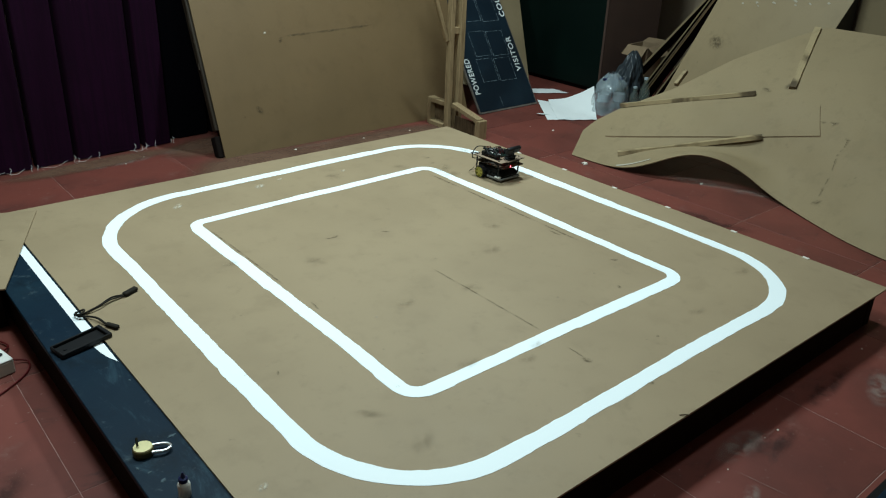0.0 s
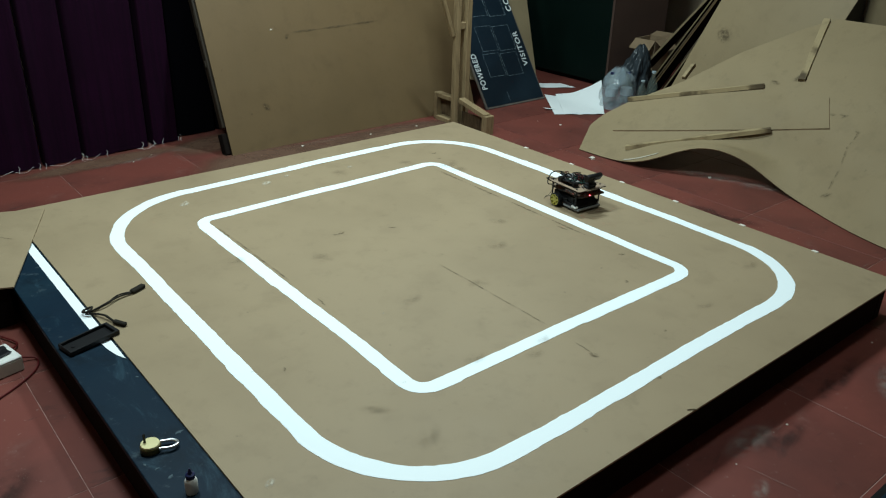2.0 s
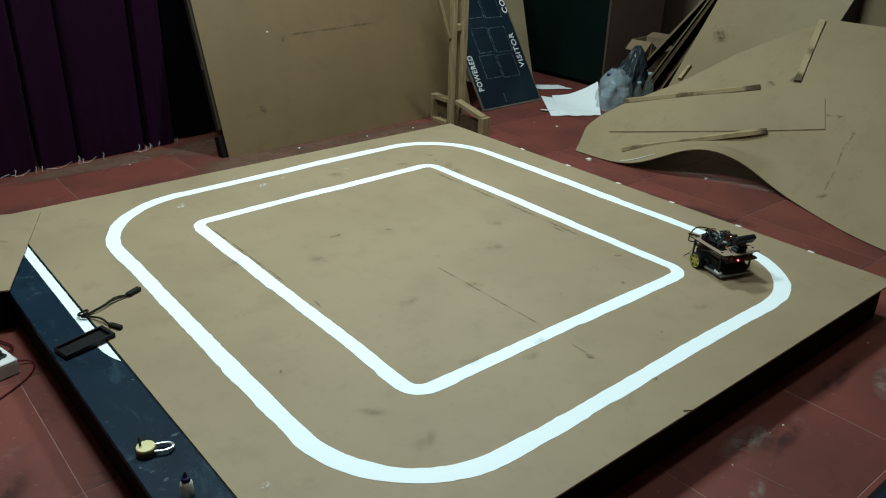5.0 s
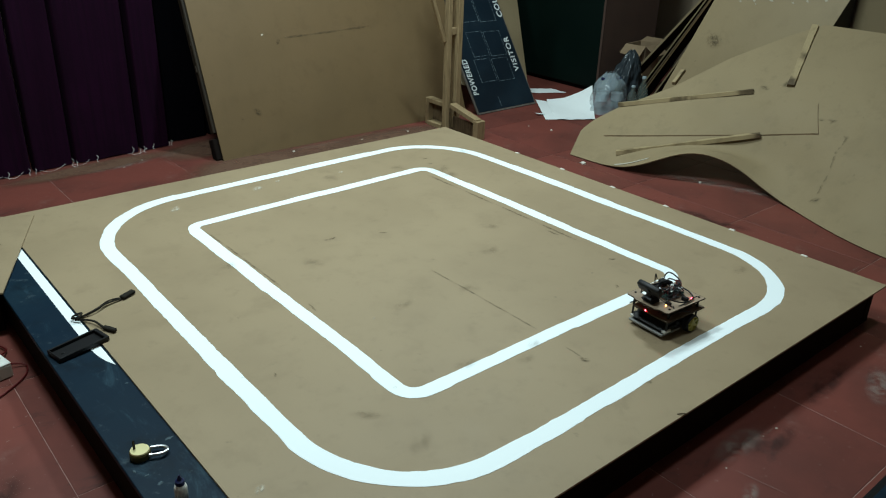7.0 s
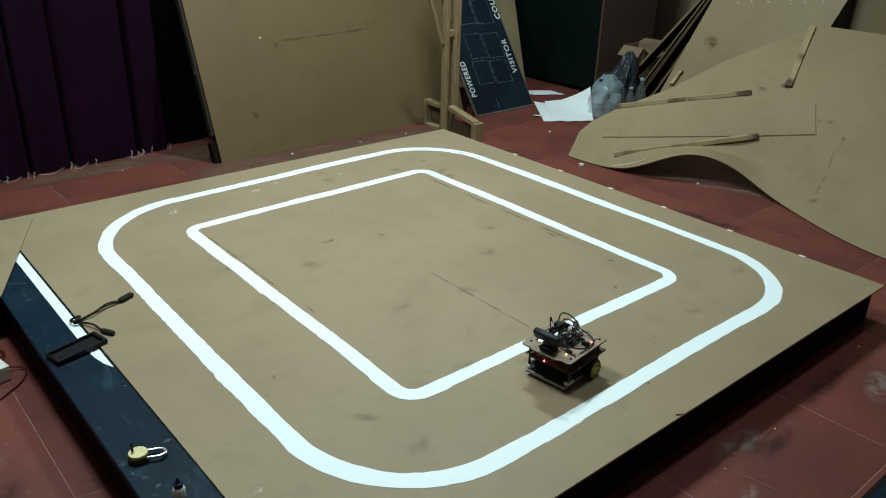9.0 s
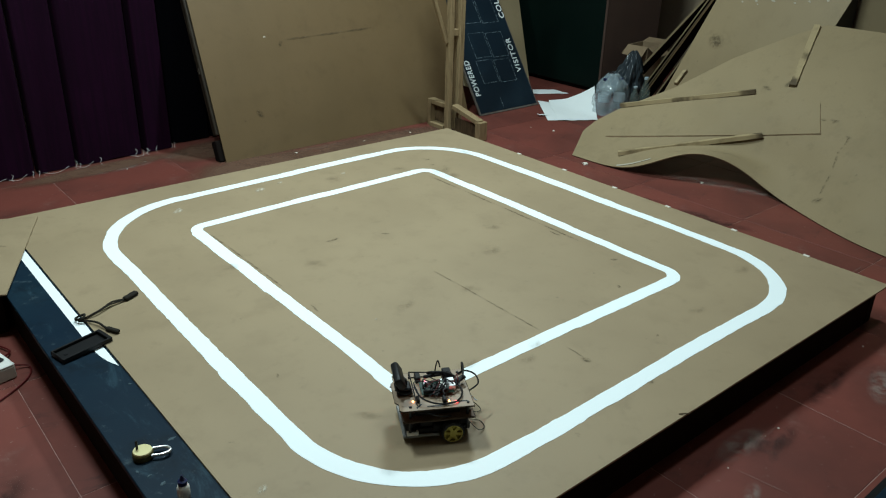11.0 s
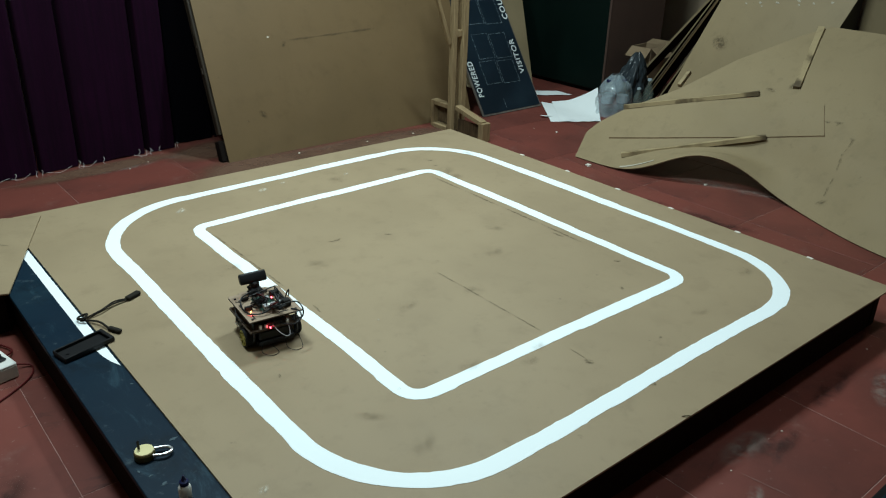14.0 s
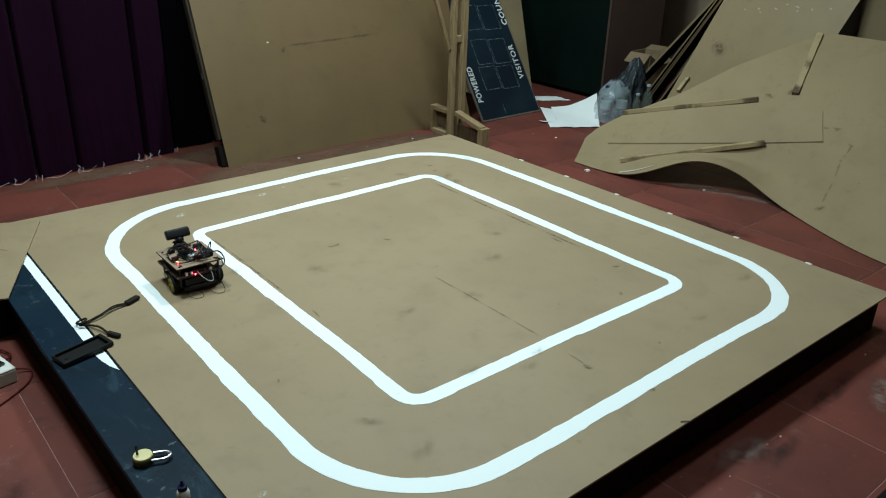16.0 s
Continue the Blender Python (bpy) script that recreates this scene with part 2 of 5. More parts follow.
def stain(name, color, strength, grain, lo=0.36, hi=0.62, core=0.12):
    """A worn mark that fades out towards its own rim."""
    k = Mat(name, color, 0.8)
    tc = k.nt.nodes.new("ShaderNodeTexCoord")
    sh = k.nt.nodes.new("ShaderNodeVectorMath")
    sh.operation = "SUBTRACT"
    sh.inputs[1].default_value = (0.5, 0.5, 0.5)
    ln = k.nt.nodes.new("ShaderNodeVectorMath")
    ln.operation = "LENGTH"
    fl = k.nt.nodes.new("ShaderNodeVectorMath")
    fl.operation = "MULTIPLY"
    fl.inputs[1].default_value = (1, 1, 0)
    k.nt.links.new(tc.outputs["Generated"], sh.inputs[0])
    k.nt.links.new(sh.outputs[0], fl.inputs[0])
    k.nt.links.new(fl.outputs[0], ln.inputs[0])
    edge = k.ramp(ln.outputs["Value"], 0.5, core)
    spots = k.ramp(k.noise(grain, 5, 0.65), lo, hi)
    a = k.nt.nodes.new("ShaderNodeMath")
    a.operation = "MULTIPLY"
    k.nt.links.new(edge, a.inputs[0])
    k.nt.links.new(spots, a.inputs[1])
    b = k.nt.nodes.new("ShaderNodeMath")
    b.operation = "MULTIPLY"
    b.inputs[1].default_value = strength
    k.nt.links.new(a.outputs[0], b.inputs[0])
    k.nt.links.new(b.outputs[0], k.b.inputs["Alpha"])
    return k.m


SMEAR = stain("brown_smear", (0.085, 0.060, 0.033), 0.6, 60.0)
BLOTCH = stain("faint_blotch", (0.150, 0.112, 0.066), 0.21, 14.0)
PENCIL = stain("dark_scrape", (0.060, 0.042, 0.024), 0.5, 50.0)
GLUE = stain("dried_glue", (0.62, 0.56, 0.44), 0.8, 70.0)
DUST = stain("pale_dust", (0.40, 0.33, 0.29), 0.36, 22.0)
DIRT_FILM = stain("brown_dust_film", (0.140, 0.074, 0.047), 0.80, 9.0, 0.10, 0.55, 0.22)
SOOT = stain("dark_floor_stain", (0.030, 0.016, 0.014), 0.5, 9.0)

# ---- mesh helpers ----


def mesh_of(bm, material, smooth=False):
    me = bpy.data.meshes.new("mesh")
    bmesh.ops.recalc_face_normals(bm, faces=bm.faces)
    bm.to_mesh(me)
    bm.free()
    me.materials.append(material)
    if smooth:
        for p in me.polygons:
            p.use_smooth = True
    return me


def part(name, bm, material, parent, label="", m=None, smooth=False):
    ob = new(name, mesh_of(bm, material, smooth))
    ob.parent = parent
    if m is not None:
        ob.matrix_basis = m
    return tagged(ob, label)


def thing(name, bm, material, label, category, m=None, kind="", group="", smooth=False):
    ob = new(name, mesh_of(bm, material, smooth))
    if m is not None:
        ob.matrix_basis = m
    return tagged(ob, label, category, group, kind)


def base(name, label, category, m=None, kind="", group=""):
    ob = new(name)
    if m is not None:
        ob.matrix_basis = m
    return tagged(ob, label, category, group, kind)


def box(x0, x1, y0, y1, z0, z1, bevel=0.0, bm=None, m=None, segments=1):
    bm = bm or bmesh.new()
    got = bmesh.ops.create_cube(bm, size=1.0)["verts"]
    for v in got:
        v.co = Vector((x0 + (v.co.x + 0.5) * (x1 - x0), y0 + (v.co.y + 0.5) * (y1 - y0), z0 + (v.co.z + 0.5) * (z1 - z0)))
    if bevel:
        edges = list({e for v in got for e in v.link_edges})
        got = list({v for f in bmesh.ops.bevel(bm, geom=edges, offset=bevel, segments=segments, affect="EDGES")["faces"] for v in f.verts} | {v for v in got if v.is_valid})
    if m is not None:
        bmesh.ops.transform(bm, matrix=m, verts=[v for v in got if v.is_valid])
    return bm


def rod(a, b, r, bm=None, r2=None, n=14):
    """A cylinder or cone from a to b."""
    bm = bm or bmesh.new()
    a, b = Vector(a), Vector(b)
    m = Matrix.Translation((a + b) / 2) @ (b - a).to_track_quat("Z", "Y").to_matrix().to_4x4()
    bmesh.ops.create_cone(bm, cap_ends=True, segments=n, radius1=r, radius2=r if r2 is None else r2, depth=(b - a).length, matrix=m)
    return bm


def lathe(profile, n=24, bm=None, m=None):
    """Turn (radius, height) pairs about z."""
    bm = bm or bmesh.new()
    rings = []
    for r, z in profile:
        rings.append([bm.verts.new((r * math.cos(2 * math.pi * i / n), r * math.sin(2 * math.pi * i / n), z)) for i in range(n)])
    for p, q in zip(rings, rings[1:]):
        for i in range(n):
            bm.faces.new((p[i], p[(i + 1) % n], q[(i + 1) % n], q[i]))
    bm.faces.new(rings[0][::-1])
    bm.faces.new(rings[-1])
    if m is not None:
        bmesh.ops.transform(bm, matrix=m, verts=[v for ring in rings for v in ring])
    return bm


def smooth_path(points, steps=8, closed=False):
    """Catmull-Rom through a few points."""
    pts = [Vector(p) for p in points]
    n = len(pts)
    out = []
    for i in range(n if closed else n - 1):
        if closed:
            p0, p1, p2, p3 = pts[i - 1], pts[i], pts[(i + 1) % n], pts[(i + 2) % n]
        else:
            p0, p1, p2, p3 = pts[max(i - 1, 0)], pts[i], pts[i + 1], pts[min(i + 2, n - 1)]
        for k in range(steps):
            t = k / steps
            out.append(0.5 * (2 * p1 + (p2 - p0) * t + (2 * p0 - 5 * p1 + 4 * p2 - p3) * t * t + (3 * p1 - p0 - 3 * p2 + p3) * t ** 3))
    if not closed:
        out.append(pts[-1])
    return out


def tube(points, r, bm=None, steps=8, n=8, closed=False):
    """A round cable along a smooth path."""
    bm = bm or bmesh.new()
    path = smooth_path(points, steps, closed)
    rings = []
    count = len(path)
    up = Vector((0.13, 0.21, 0.97))
    for i, p in enumerate(path):
        d = (path[(i + 1) % count] - path[i - 1]) if closed else (path[min(i + 1, count - 1)] - path[max(i - 1, 0)])
        d.normalize()
        s = d.cross(up)
        if s.length < 0.1:
            s = d.cross(Vector((1, 0, 0)))
        s.normalize()
        u = s.cross(d)
        rings.append([bm.verts.new(p + r * (math.cos(2 * math.pi * k / n) * s + math.sin(2 * math.pi * k / n) * u)) for k in range(n)])
    pairs = list(zip(rings, rings[1:])) + ([(rings[-1], rings[0])] if closed else [])
    for a, b in pairs:
        for k in range(n):
            bm.faces.new((a[k], a[(k + 1) % n], b[(k + 1) % n], b[k]))
    if not closed:
        bm.faces.new(rings[0][::-1])
        bm.faces.new(rings[-1])
    return bm


def sheet(fn, nu, nv, thick, bm=None):
    """A thin sheet: fn(u, v) for u, v from 0 to 1, given thickness along its normal."""
    bm = bm or bmesh.new()
    P = [[Vector(fn(i / nu, j / nv)) for j in range(nv + 1)] for i in range(nu + 1)]
    top, low = [], []
    for i in range(nu + 1):
        a, b = [], []
        for j in range(nv + 1):
            du = P[min(i + 1, nu)][j] - P[max(i - 1, 0)][j]
            dv = P[i][min(j + 1, nv)] - P[i][max(j - 1, 0)]
            nrm = du.cross(dv).normalized()
            a.append(bm.verts.new(P[i][j] + nrm * thick / 2))
            b.append(bm.verts.new(P[i][j] - nrm * thick / 2))
        top.append(a)
        low.append(b)
    for i in range(nu):
        for j in range(nv):
            bm.faces.new((top[i][j], top[i + 1][j], top[i + 1][j + 1], top[i][j + 1]))
            bm.faces.new((low[i][j], low[i][j + 1], low[i + 1][j + 1], low[i + 1][j]))
    # the rim has corners of its own, so that it shades as a cut edge
    loop = [(i, 0) for i in range(nu)] + [(nu, j) for j in range(nv)] + [(i, nv) for i in range(nu, 0, -1)] + [(0, j) for j in range(nv, 0, -1)]
    rim = [(bm.verts.new(top[i][j].co), bm.verts.new(low[i][j].co)) for i, j in loop]
    for a, b in zip(rim, rim[1:] + rim[:1]):
        bm.faces.new((a[0], a[1], b[1], b[0]))
    return bm


def wob(x, y=0.0, z=0.0):
    return noise.noise(Vector((x, y, z)))


LAYER = itertools.count()


def mark(length, width):
    """A flat oval for a stain, a hair above its surface, each in a plane of its own."""
    bm = bmesh.new()
    z = 0.0007 + 0.000015 * next(LAYER)
    bm.faces.new([bm.verts.new((length / 2 * math.cos(2 * math.pi * i / 16), width / 2 * math.sin(2 * math.pi * i / 16), z)) for i in range(16)])
    return bm


H = 0.15  # height of the track's upper face

# ---- the room ----
FLOOR_X0, FLOOR_X1, FLOOR_Y0, FLOOR_Y1 = -3.3, 4.5, -4.0, 2.8


def room():
    thing("floor", box(FLOOR_X0, FLOOR_X1, FLOOR_Y0, FLOOR_Y1, -0.12, -0.0012), JOINT, "worn concrete bed under red floor tiles", "floor", kind="structure")
    thing("wall_back", box(FLOOR_X0, FLOOR_X1, FLOOR_Y1, FLOOR_Y1 + 0.15, -0.1, 3.5), WALL, "brown plastered workshop wall", "wall", kind="structure")
    thing("wall_front", box(FLOOR_X0, FLOOR_X1, FLOOR_Y0 - 0.15, FLOOR_Y0, -0.1, 3.5), WALL, "brown plastered workshop wall", "wall", kind="structure")
    thing("wall_left", box(FLOOR_X0 - 0.15, FLOOR_X0, FLOOR_Y0, FLOOR_Y1, -0.1, 3.5), WALL, "brown plastered workshop wall", "wall", kind="structure")
    thing("wall_right", box(FLOOR_X1, FLOOR_X1 + 0.15, FLOOR_Y0, FLOOR_Y1, -0.1, 3.5), WALL, "brown plastered workshop wall", "wall", kind="structure")
    thing("ceiling", box(FLOOR_X0, FLOOR_X1, FLOOR_Y0, FLOOR_Y1, 3.5, 3.6), CEILING, "off-white painted workshop ceiling", "ceiling", kind="structure")


room()


# Made-up housing and hangers over each unseen lamp.
def added_housing(x, y, z, length, width, watts, turn):
    ob = base("added_housing", "added white housing on hangers over an unseen area lamp", "ceiling light", pose(x, y, z, 0, 0, turn), group="ceiling lights")
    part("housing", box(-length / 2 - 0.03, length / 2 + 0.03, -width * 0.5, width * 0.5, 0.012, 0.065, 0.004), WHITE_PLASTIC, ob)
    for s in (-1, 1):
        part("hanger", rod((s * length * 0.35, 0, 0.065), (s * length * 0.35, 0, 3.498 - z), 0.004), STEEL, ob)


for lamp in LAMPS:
    added_housing(*lamp)


def platform():
    """The old black track, on a dark frame, under the two hardboard sheets."""
    ob = base("platform", "low dark platform with a blue-black painted top", "platform")
    part("painted_top", box(-1.335, 1.17, -1.235, 1.235, H - 0.024, H - 0.0065, 0.002), BLACK_BOARD, ob, "scuffed blue-black painted board")
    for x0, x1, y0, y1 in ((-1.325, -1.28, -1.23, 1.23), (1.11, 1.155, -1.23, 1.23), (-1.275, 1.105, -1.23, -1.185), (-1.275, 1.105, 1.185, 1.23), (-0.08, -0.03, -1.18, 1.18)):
        part("rail", box(x0, x1, y0, y1, 0.0, H - 0.026, 0.003), FRAME_AND_SHADE, ob)

    def stripe(u, v):
        # a white stripe of the old track that runs under the hardboard in a curve
        y = 1.10 - u * 1.19
        bend = max(0.0, u - 0.80) / 0.20
        x = -1.2225 + 0.0315 * bend ** 4
        return (x + (-1.1915 - x) * v, y, H - 0.0056)
    rnd = random.Random(8)
    for x, y, s in ((-1.205, -0.50, 0.014), (-1.30, -0.60, 0.008), (-1.285, -0.645, 0.011), (-1.318, -0.57, 0.007), (-1.20, -0.20, 0.007)):
        part("paint_chip", flake(s, rnd), CHIPPED, ob, m=pose(x, y, H - 0.0066, 0, 0, 360 * rnd.random()))
    part("stripe", sheet(stripe, 30, 2, 0.001), WHITE_PAINT, ob, "white painted stripe of an older track")
    return ob



def ring_strip(x0, x1, y0, y1, radii, width, seed, jitter, z, thick, skew, step=0.02):
    """A painted line round a rectangle with rounded corners, its edges a little uneven."""
    pts = []
    corners = (((x1, y0), radii[0], -90), ((x1, y1), radii[1], 0), ((x0, y1), radii[2], 90), ((x0, y0), radii[3], 180))
    for (cx, cy), r, start in corners:
        mx = cx - r if cx == x1 else cx + r
        my = cy - r if cy == y1 else cy + r
        n = max(6, int(r * 1.57 / step))
        for i in range(n + 1):
            a = radians(start + 90 * i / n)
            pts.append((mx + r * math.cos(a), my + r * math.sin(a), math.cos(a), math.sin(a)))
    dense = []
    for a, b in zip(pts, pts[1:] + pts[:1]):
        d = math.hypot(b[0] - a[0], b[1] - a[1])
        n = max(1, int(d / step))
        for i in range(n):
            t = i / n
            dense.append(tuple(a[k] + (b[k] - a[k]) * t for k in range(4)))
    bm = bmesh.new()
    rings = []
    for i, (x, y, nx, ny) in enumerate(dense):
        x, y = x + skew[0] * y * max(0.0, -x), y + skew[1] * x * max(0.0, y) + skew[2] * max(0.0, -y) * math.cos((x - 0.35) * 3.6)
        o = width / 2 + jitter * (wob(x * 9, y * 9, seed) + 0.7 * wob(x * 40, y * 40, seed))
        q = width / 2 + jitter * (wob(x * 9, y * 9, seed + 7) + 0.7 * wob(x * 40, y * 40, seed + 7))
        shift = jitter * 1.6 * wob(x * 2.5, y * 2.5, seed + 3)
        # strokes that were laid end to end with a small step
        if int((x + y * 0.83) * 1.9 + seed) % 2:
            o += jitter * 0.7
        else:
            o -= jitter * 0.7
        a, b = (x + nx * (o + shift), y + ny * (o + shift)), (x - nx * (q - shift), y - ny * (q - shift))
        rings.append([bm.verts.new((*a, z)), bm.verts.new((*a, z + thick)), bm.verts.new((*b, z + thick)), bm.verts.new((*b, z))])
    for a, b in zip(rings, rings[1:] + rings[:1]):
        for k in range(3):
            bm.faces.new((a[k], b[k], b[k + 1], a[k + 1]))
    return bm


def track():
    """Two sheets of hardboard butted together, with the two painted white lines."""
    ob = base("track_board", "two worn brown hardboard sheets with white painted track lines", "track", kind="structure")
    part("board", box(-1.1855, -0.0762, -1.2525, 1.2525, H - 0.006, H), MDF, ob)
    part("board", box(-0.0762, 1.1855, -1.2525, 1.2525, H - 0.006, H), MDF, ob)
    part("outer_line", ring_strip(-0.9520, 0.9980, -1.0705, 1.0747, (0.3746, 0.3784, 0.4241, 0.3672), 0.0535, 1.3, 0.0036, H - 0.0003, 0.0012, (0.0170, 0.0201, 0.006)), WHITE_PAINT, ob, "thick white painted outer line with rounded corners")
    part("inner_line", ring_strip(-0.616, 0.630, -0.741, 0.737, (0.065, 0.06, 0.05, 0.060), 0.050, 8.1, 0.0030, H - 0.0003, 0.0012, (0.017, 0.025, 0.0)), WHITE_PAINT, ob, "white painted inner line with tight corners")
    # dirt: short smears and pencil marks
    rnd = random.Random(4)
    marks = [(-0.213, 0.288, 0.035, 0.010, 20), (-0.240, 0.290, 0.015, 0.008, 0), (-0.017, 0.217, 0.030, 0.008, -30), (0.540, -0.502, 0.026, 0.011, -20), (0.373, -0.658, 0.022, 0.009, 60), (-0.092, -0.907, 0.028, 0.014, -60), (-0.085, -0.860, 0.06, 0.004, 88), (-0.569, -0.147, 0.05, 0.005, 85),
             (0.543, -0.192, 0.05, 0.008, -85), (0.20, -0.95, 0.014, 0.006, 40), (-0.034, -1.099, 0.016, 0.010, 30), (0.72, 0.86, 0.03, 0.010, 15), (0.69, 0.78, 0.02, 0.008, 5), (-0.86, -0.42, 0.02, 0.005, 70)]
    for x, y, l, w, a in marks:
        part("smear", mark(l * 1.5, w * 2.2), SMEAR, ob, m=pose(x, y, H, 0, 0, a))
    for x, y, l, w, a in ((-0.76, -0.735, 0.10, 0.040, -40), (-0.755, -0.73, 0.06, 0.03, -30), (0.86, -0.85, 0.09, 0.05, 20), (0.45, -0.93, 0.08, 0.04, 0), (-0.314, -0.306, 0.09, 0.05, 20), (-0.387, -0.704, 0.09, 0.05, 10), (-0.15, -0.75, 0.06, 0.04, 30)):
        part("blotch", mark(l * 1.3, w * 1.3), BLOTCH, ob, m=pose(x, y, H + 0.0002, 0, 0, a))
    for k in range(13):
        part("blotch", mark(0.06 + 0.13 * rnd.random(), 0.05 + 0.08 * rnd.random()), BLOTCH, ob, m=pose(2.2 * rnd.random() - 1.1, 2.3 * rnd.random() - 1.15, H, 0, 0, 180 * rnd.random()))
    for (x0, y0), (x1, y1), w in (((0.572, 0.66), (0.566, -0.32), 0.008), ((-0.578, 0.62), (-0.576, 0.05), 0.006), ((-0.076, -0.16), (-0.076, -0.70), 0.005)):
        l = math.hypot(x1 - x0, y1 - y0)
        a = math.degrees(math.atan2(y1 - y0, x1 - x0))
        for k in range(4):
            s = (k + 0.5) / 4
            part("scuff", mark(l / 4 * 1.2, w * 1.8), SMEAR, ob, m=pose(x0 + (x1 - x0) * s + 0.002 * wob(s * 9, x0), y0 + (y1 - y0) * s, H, 0, 0, a + wob(s * 5)))
    # pale crumbs of dried glue, and tape tabs on the far edge
    for x, y, s in ((-0.583, 0.925, 0.026), (-0.57, 0.95, 0.012), (-0.182, 0.957, 0.03), (-0.061, 0.991, 0.016), (0.25, 0.93, 0.016), (-0.451, -0.327, 0.007), (-1.118, -0.813, 0.016)):
        part("glue_spot", mark(s * 2.6, s * 1.6), GLUE, ob, m=pose(x, y, H, 0, 0, 40))
    for y in (0.66, 0.33, 0.01, -0.29, -0.62, -0.94):
        part("tape_tab", box(-0.007, 0.006, -0.013, 0.013, -0.001, 0.003, 0.001), SEALANT, ob, m=pose(1.182, y + 0.02 * wob(y * 7), H, 0, 0, 12 * wob(y * 3)))
    part("splinter", tube([(-0.10, -1.240, H + 0.001), (-0.09, -1.249, H + 0.004), (-0.082, -1.254, H + 0.002), (-0.078, -1.257, H - 0.001)], 0.0018), DIRT, ob)
    return ob


def flake(s, rnd):
    bm = bmesh.new()
    lo, hi = [], []
    for i in range(11):
        t = 2 * math.pi * i / 11
        k = s * (0.5 + 0.6 * rnd.random())
        lo.append(bm.verts.new((k * math.cos(t), 0.55 * k * math.sin(t), 0.0003)))
        hi.append(bm.verts.new((0.8 * k * math.cos(t), 0.45 * k * math.sin(t), 0.0014)))
    for i in range(11):
        bm.faces.new((lo[i], lo[(i + 1) % 11], hi[(i + 1) % 11], hi[i]))
    bm.faces.new(hi)
    return bm


_k = Mat("chipped_paint", (0.06, 0.095, 0.115), 0.7)
_k.tint(_k.ramp(_k.noise(90.0, 3), 0.4, 0.6), (0.03, 0.05, 0.065), 0.9)
CHIPPED = _k.m
platform()
track()

# ---- behind the track ----


def curtain():
    ob = base("curtain", "dark purple floor-length cloth curtain with frayed hem", "curtain")
    edges = (-3.25, -2.62, -2.0, -1.52, -1.12, -0.825, -0.615, -0.245, -0.065, 0.20, 0.45, 0.9)
    for i, (a, b) in enumerate(zip(edges, edges[1:])):
        # Panels from the ninth on sit deeper and use a near-black tone.
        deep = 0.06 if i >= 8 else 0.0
        gap = 0.018 if i == 7 else 0.007
        w = b - a

        def cloth(u, v, a=a, w=w, i=i, deep=deep, gap=gap):
            x = a + gap + (w - 0.007 - gap) * u
            y = 2.205 + 0.11 * (x + 0.7) * 0.6 + deep
            y += (0.10 if i == 7 else 0.06) * abs(2 * u - 1) ** 50 + 0.016 * wob(x * 4, v * 0.5, i) + 0.006 * wob(x * 14, v * 2.0, i)
            return (x, y, 0.006 + 0.005 * wob(x * 9, i) + 2.7 * v)
        part("curtain_panel", sheet(cloth, 64, 12, 0.004), DEEP_CURTAIN if i >= 8 else CURTAIN, ob, "near-black cloth" if i >= 8 else "", smooth=True)
    rnd = random.Random(9)
    spots = (-0.95, -0.85, -0.82, -0.63, -0.61, -0.50, -0.30, -0.26, -0.235, -0.17, -0.075, -0.06)
    for x in spots:
        bm = bmesh.new()
        y = 2.185 + 0.066 * (x + 0.7) + (0.03 if x > -0.2 else 0)
        s = 0.12 + 0.32 * rnd.random()
        tube([(x, y, 0.07 * s + 0.015), (x + 0.012 * s, y - 0.012, 0.02 + 0.03 * s), (x - 0.02 * s, y - 0.018, 0.012), (x + 0.04 * (s - 0.3), y - 0.02 - 0.02 * s, 0.003)], 0.0012, bm, 5, 5)
        part("loose_thread", bm, THREAD, ob, "pale loose thread at the hem")
    for x0, x1 in ((-1.2, -0.98), (-0.97, -0.88), (-0.80, -0.67), (-0.63, -0.54), (-0.33, -0.22)):
        bm = bmesh.new()
        y = 2.18 + 0.066 * (x0 + 0.7)
        tube([(x0, y, 0.012), ((x0 + x1) / 2, y - 0.01, 0.004), (x1, y, 0.025)], 0.0010, bm, 6, 5)
        part("loose_thread", bm, THREAD, ob, "pale loose thread at the hem")
    return ob


curtain()


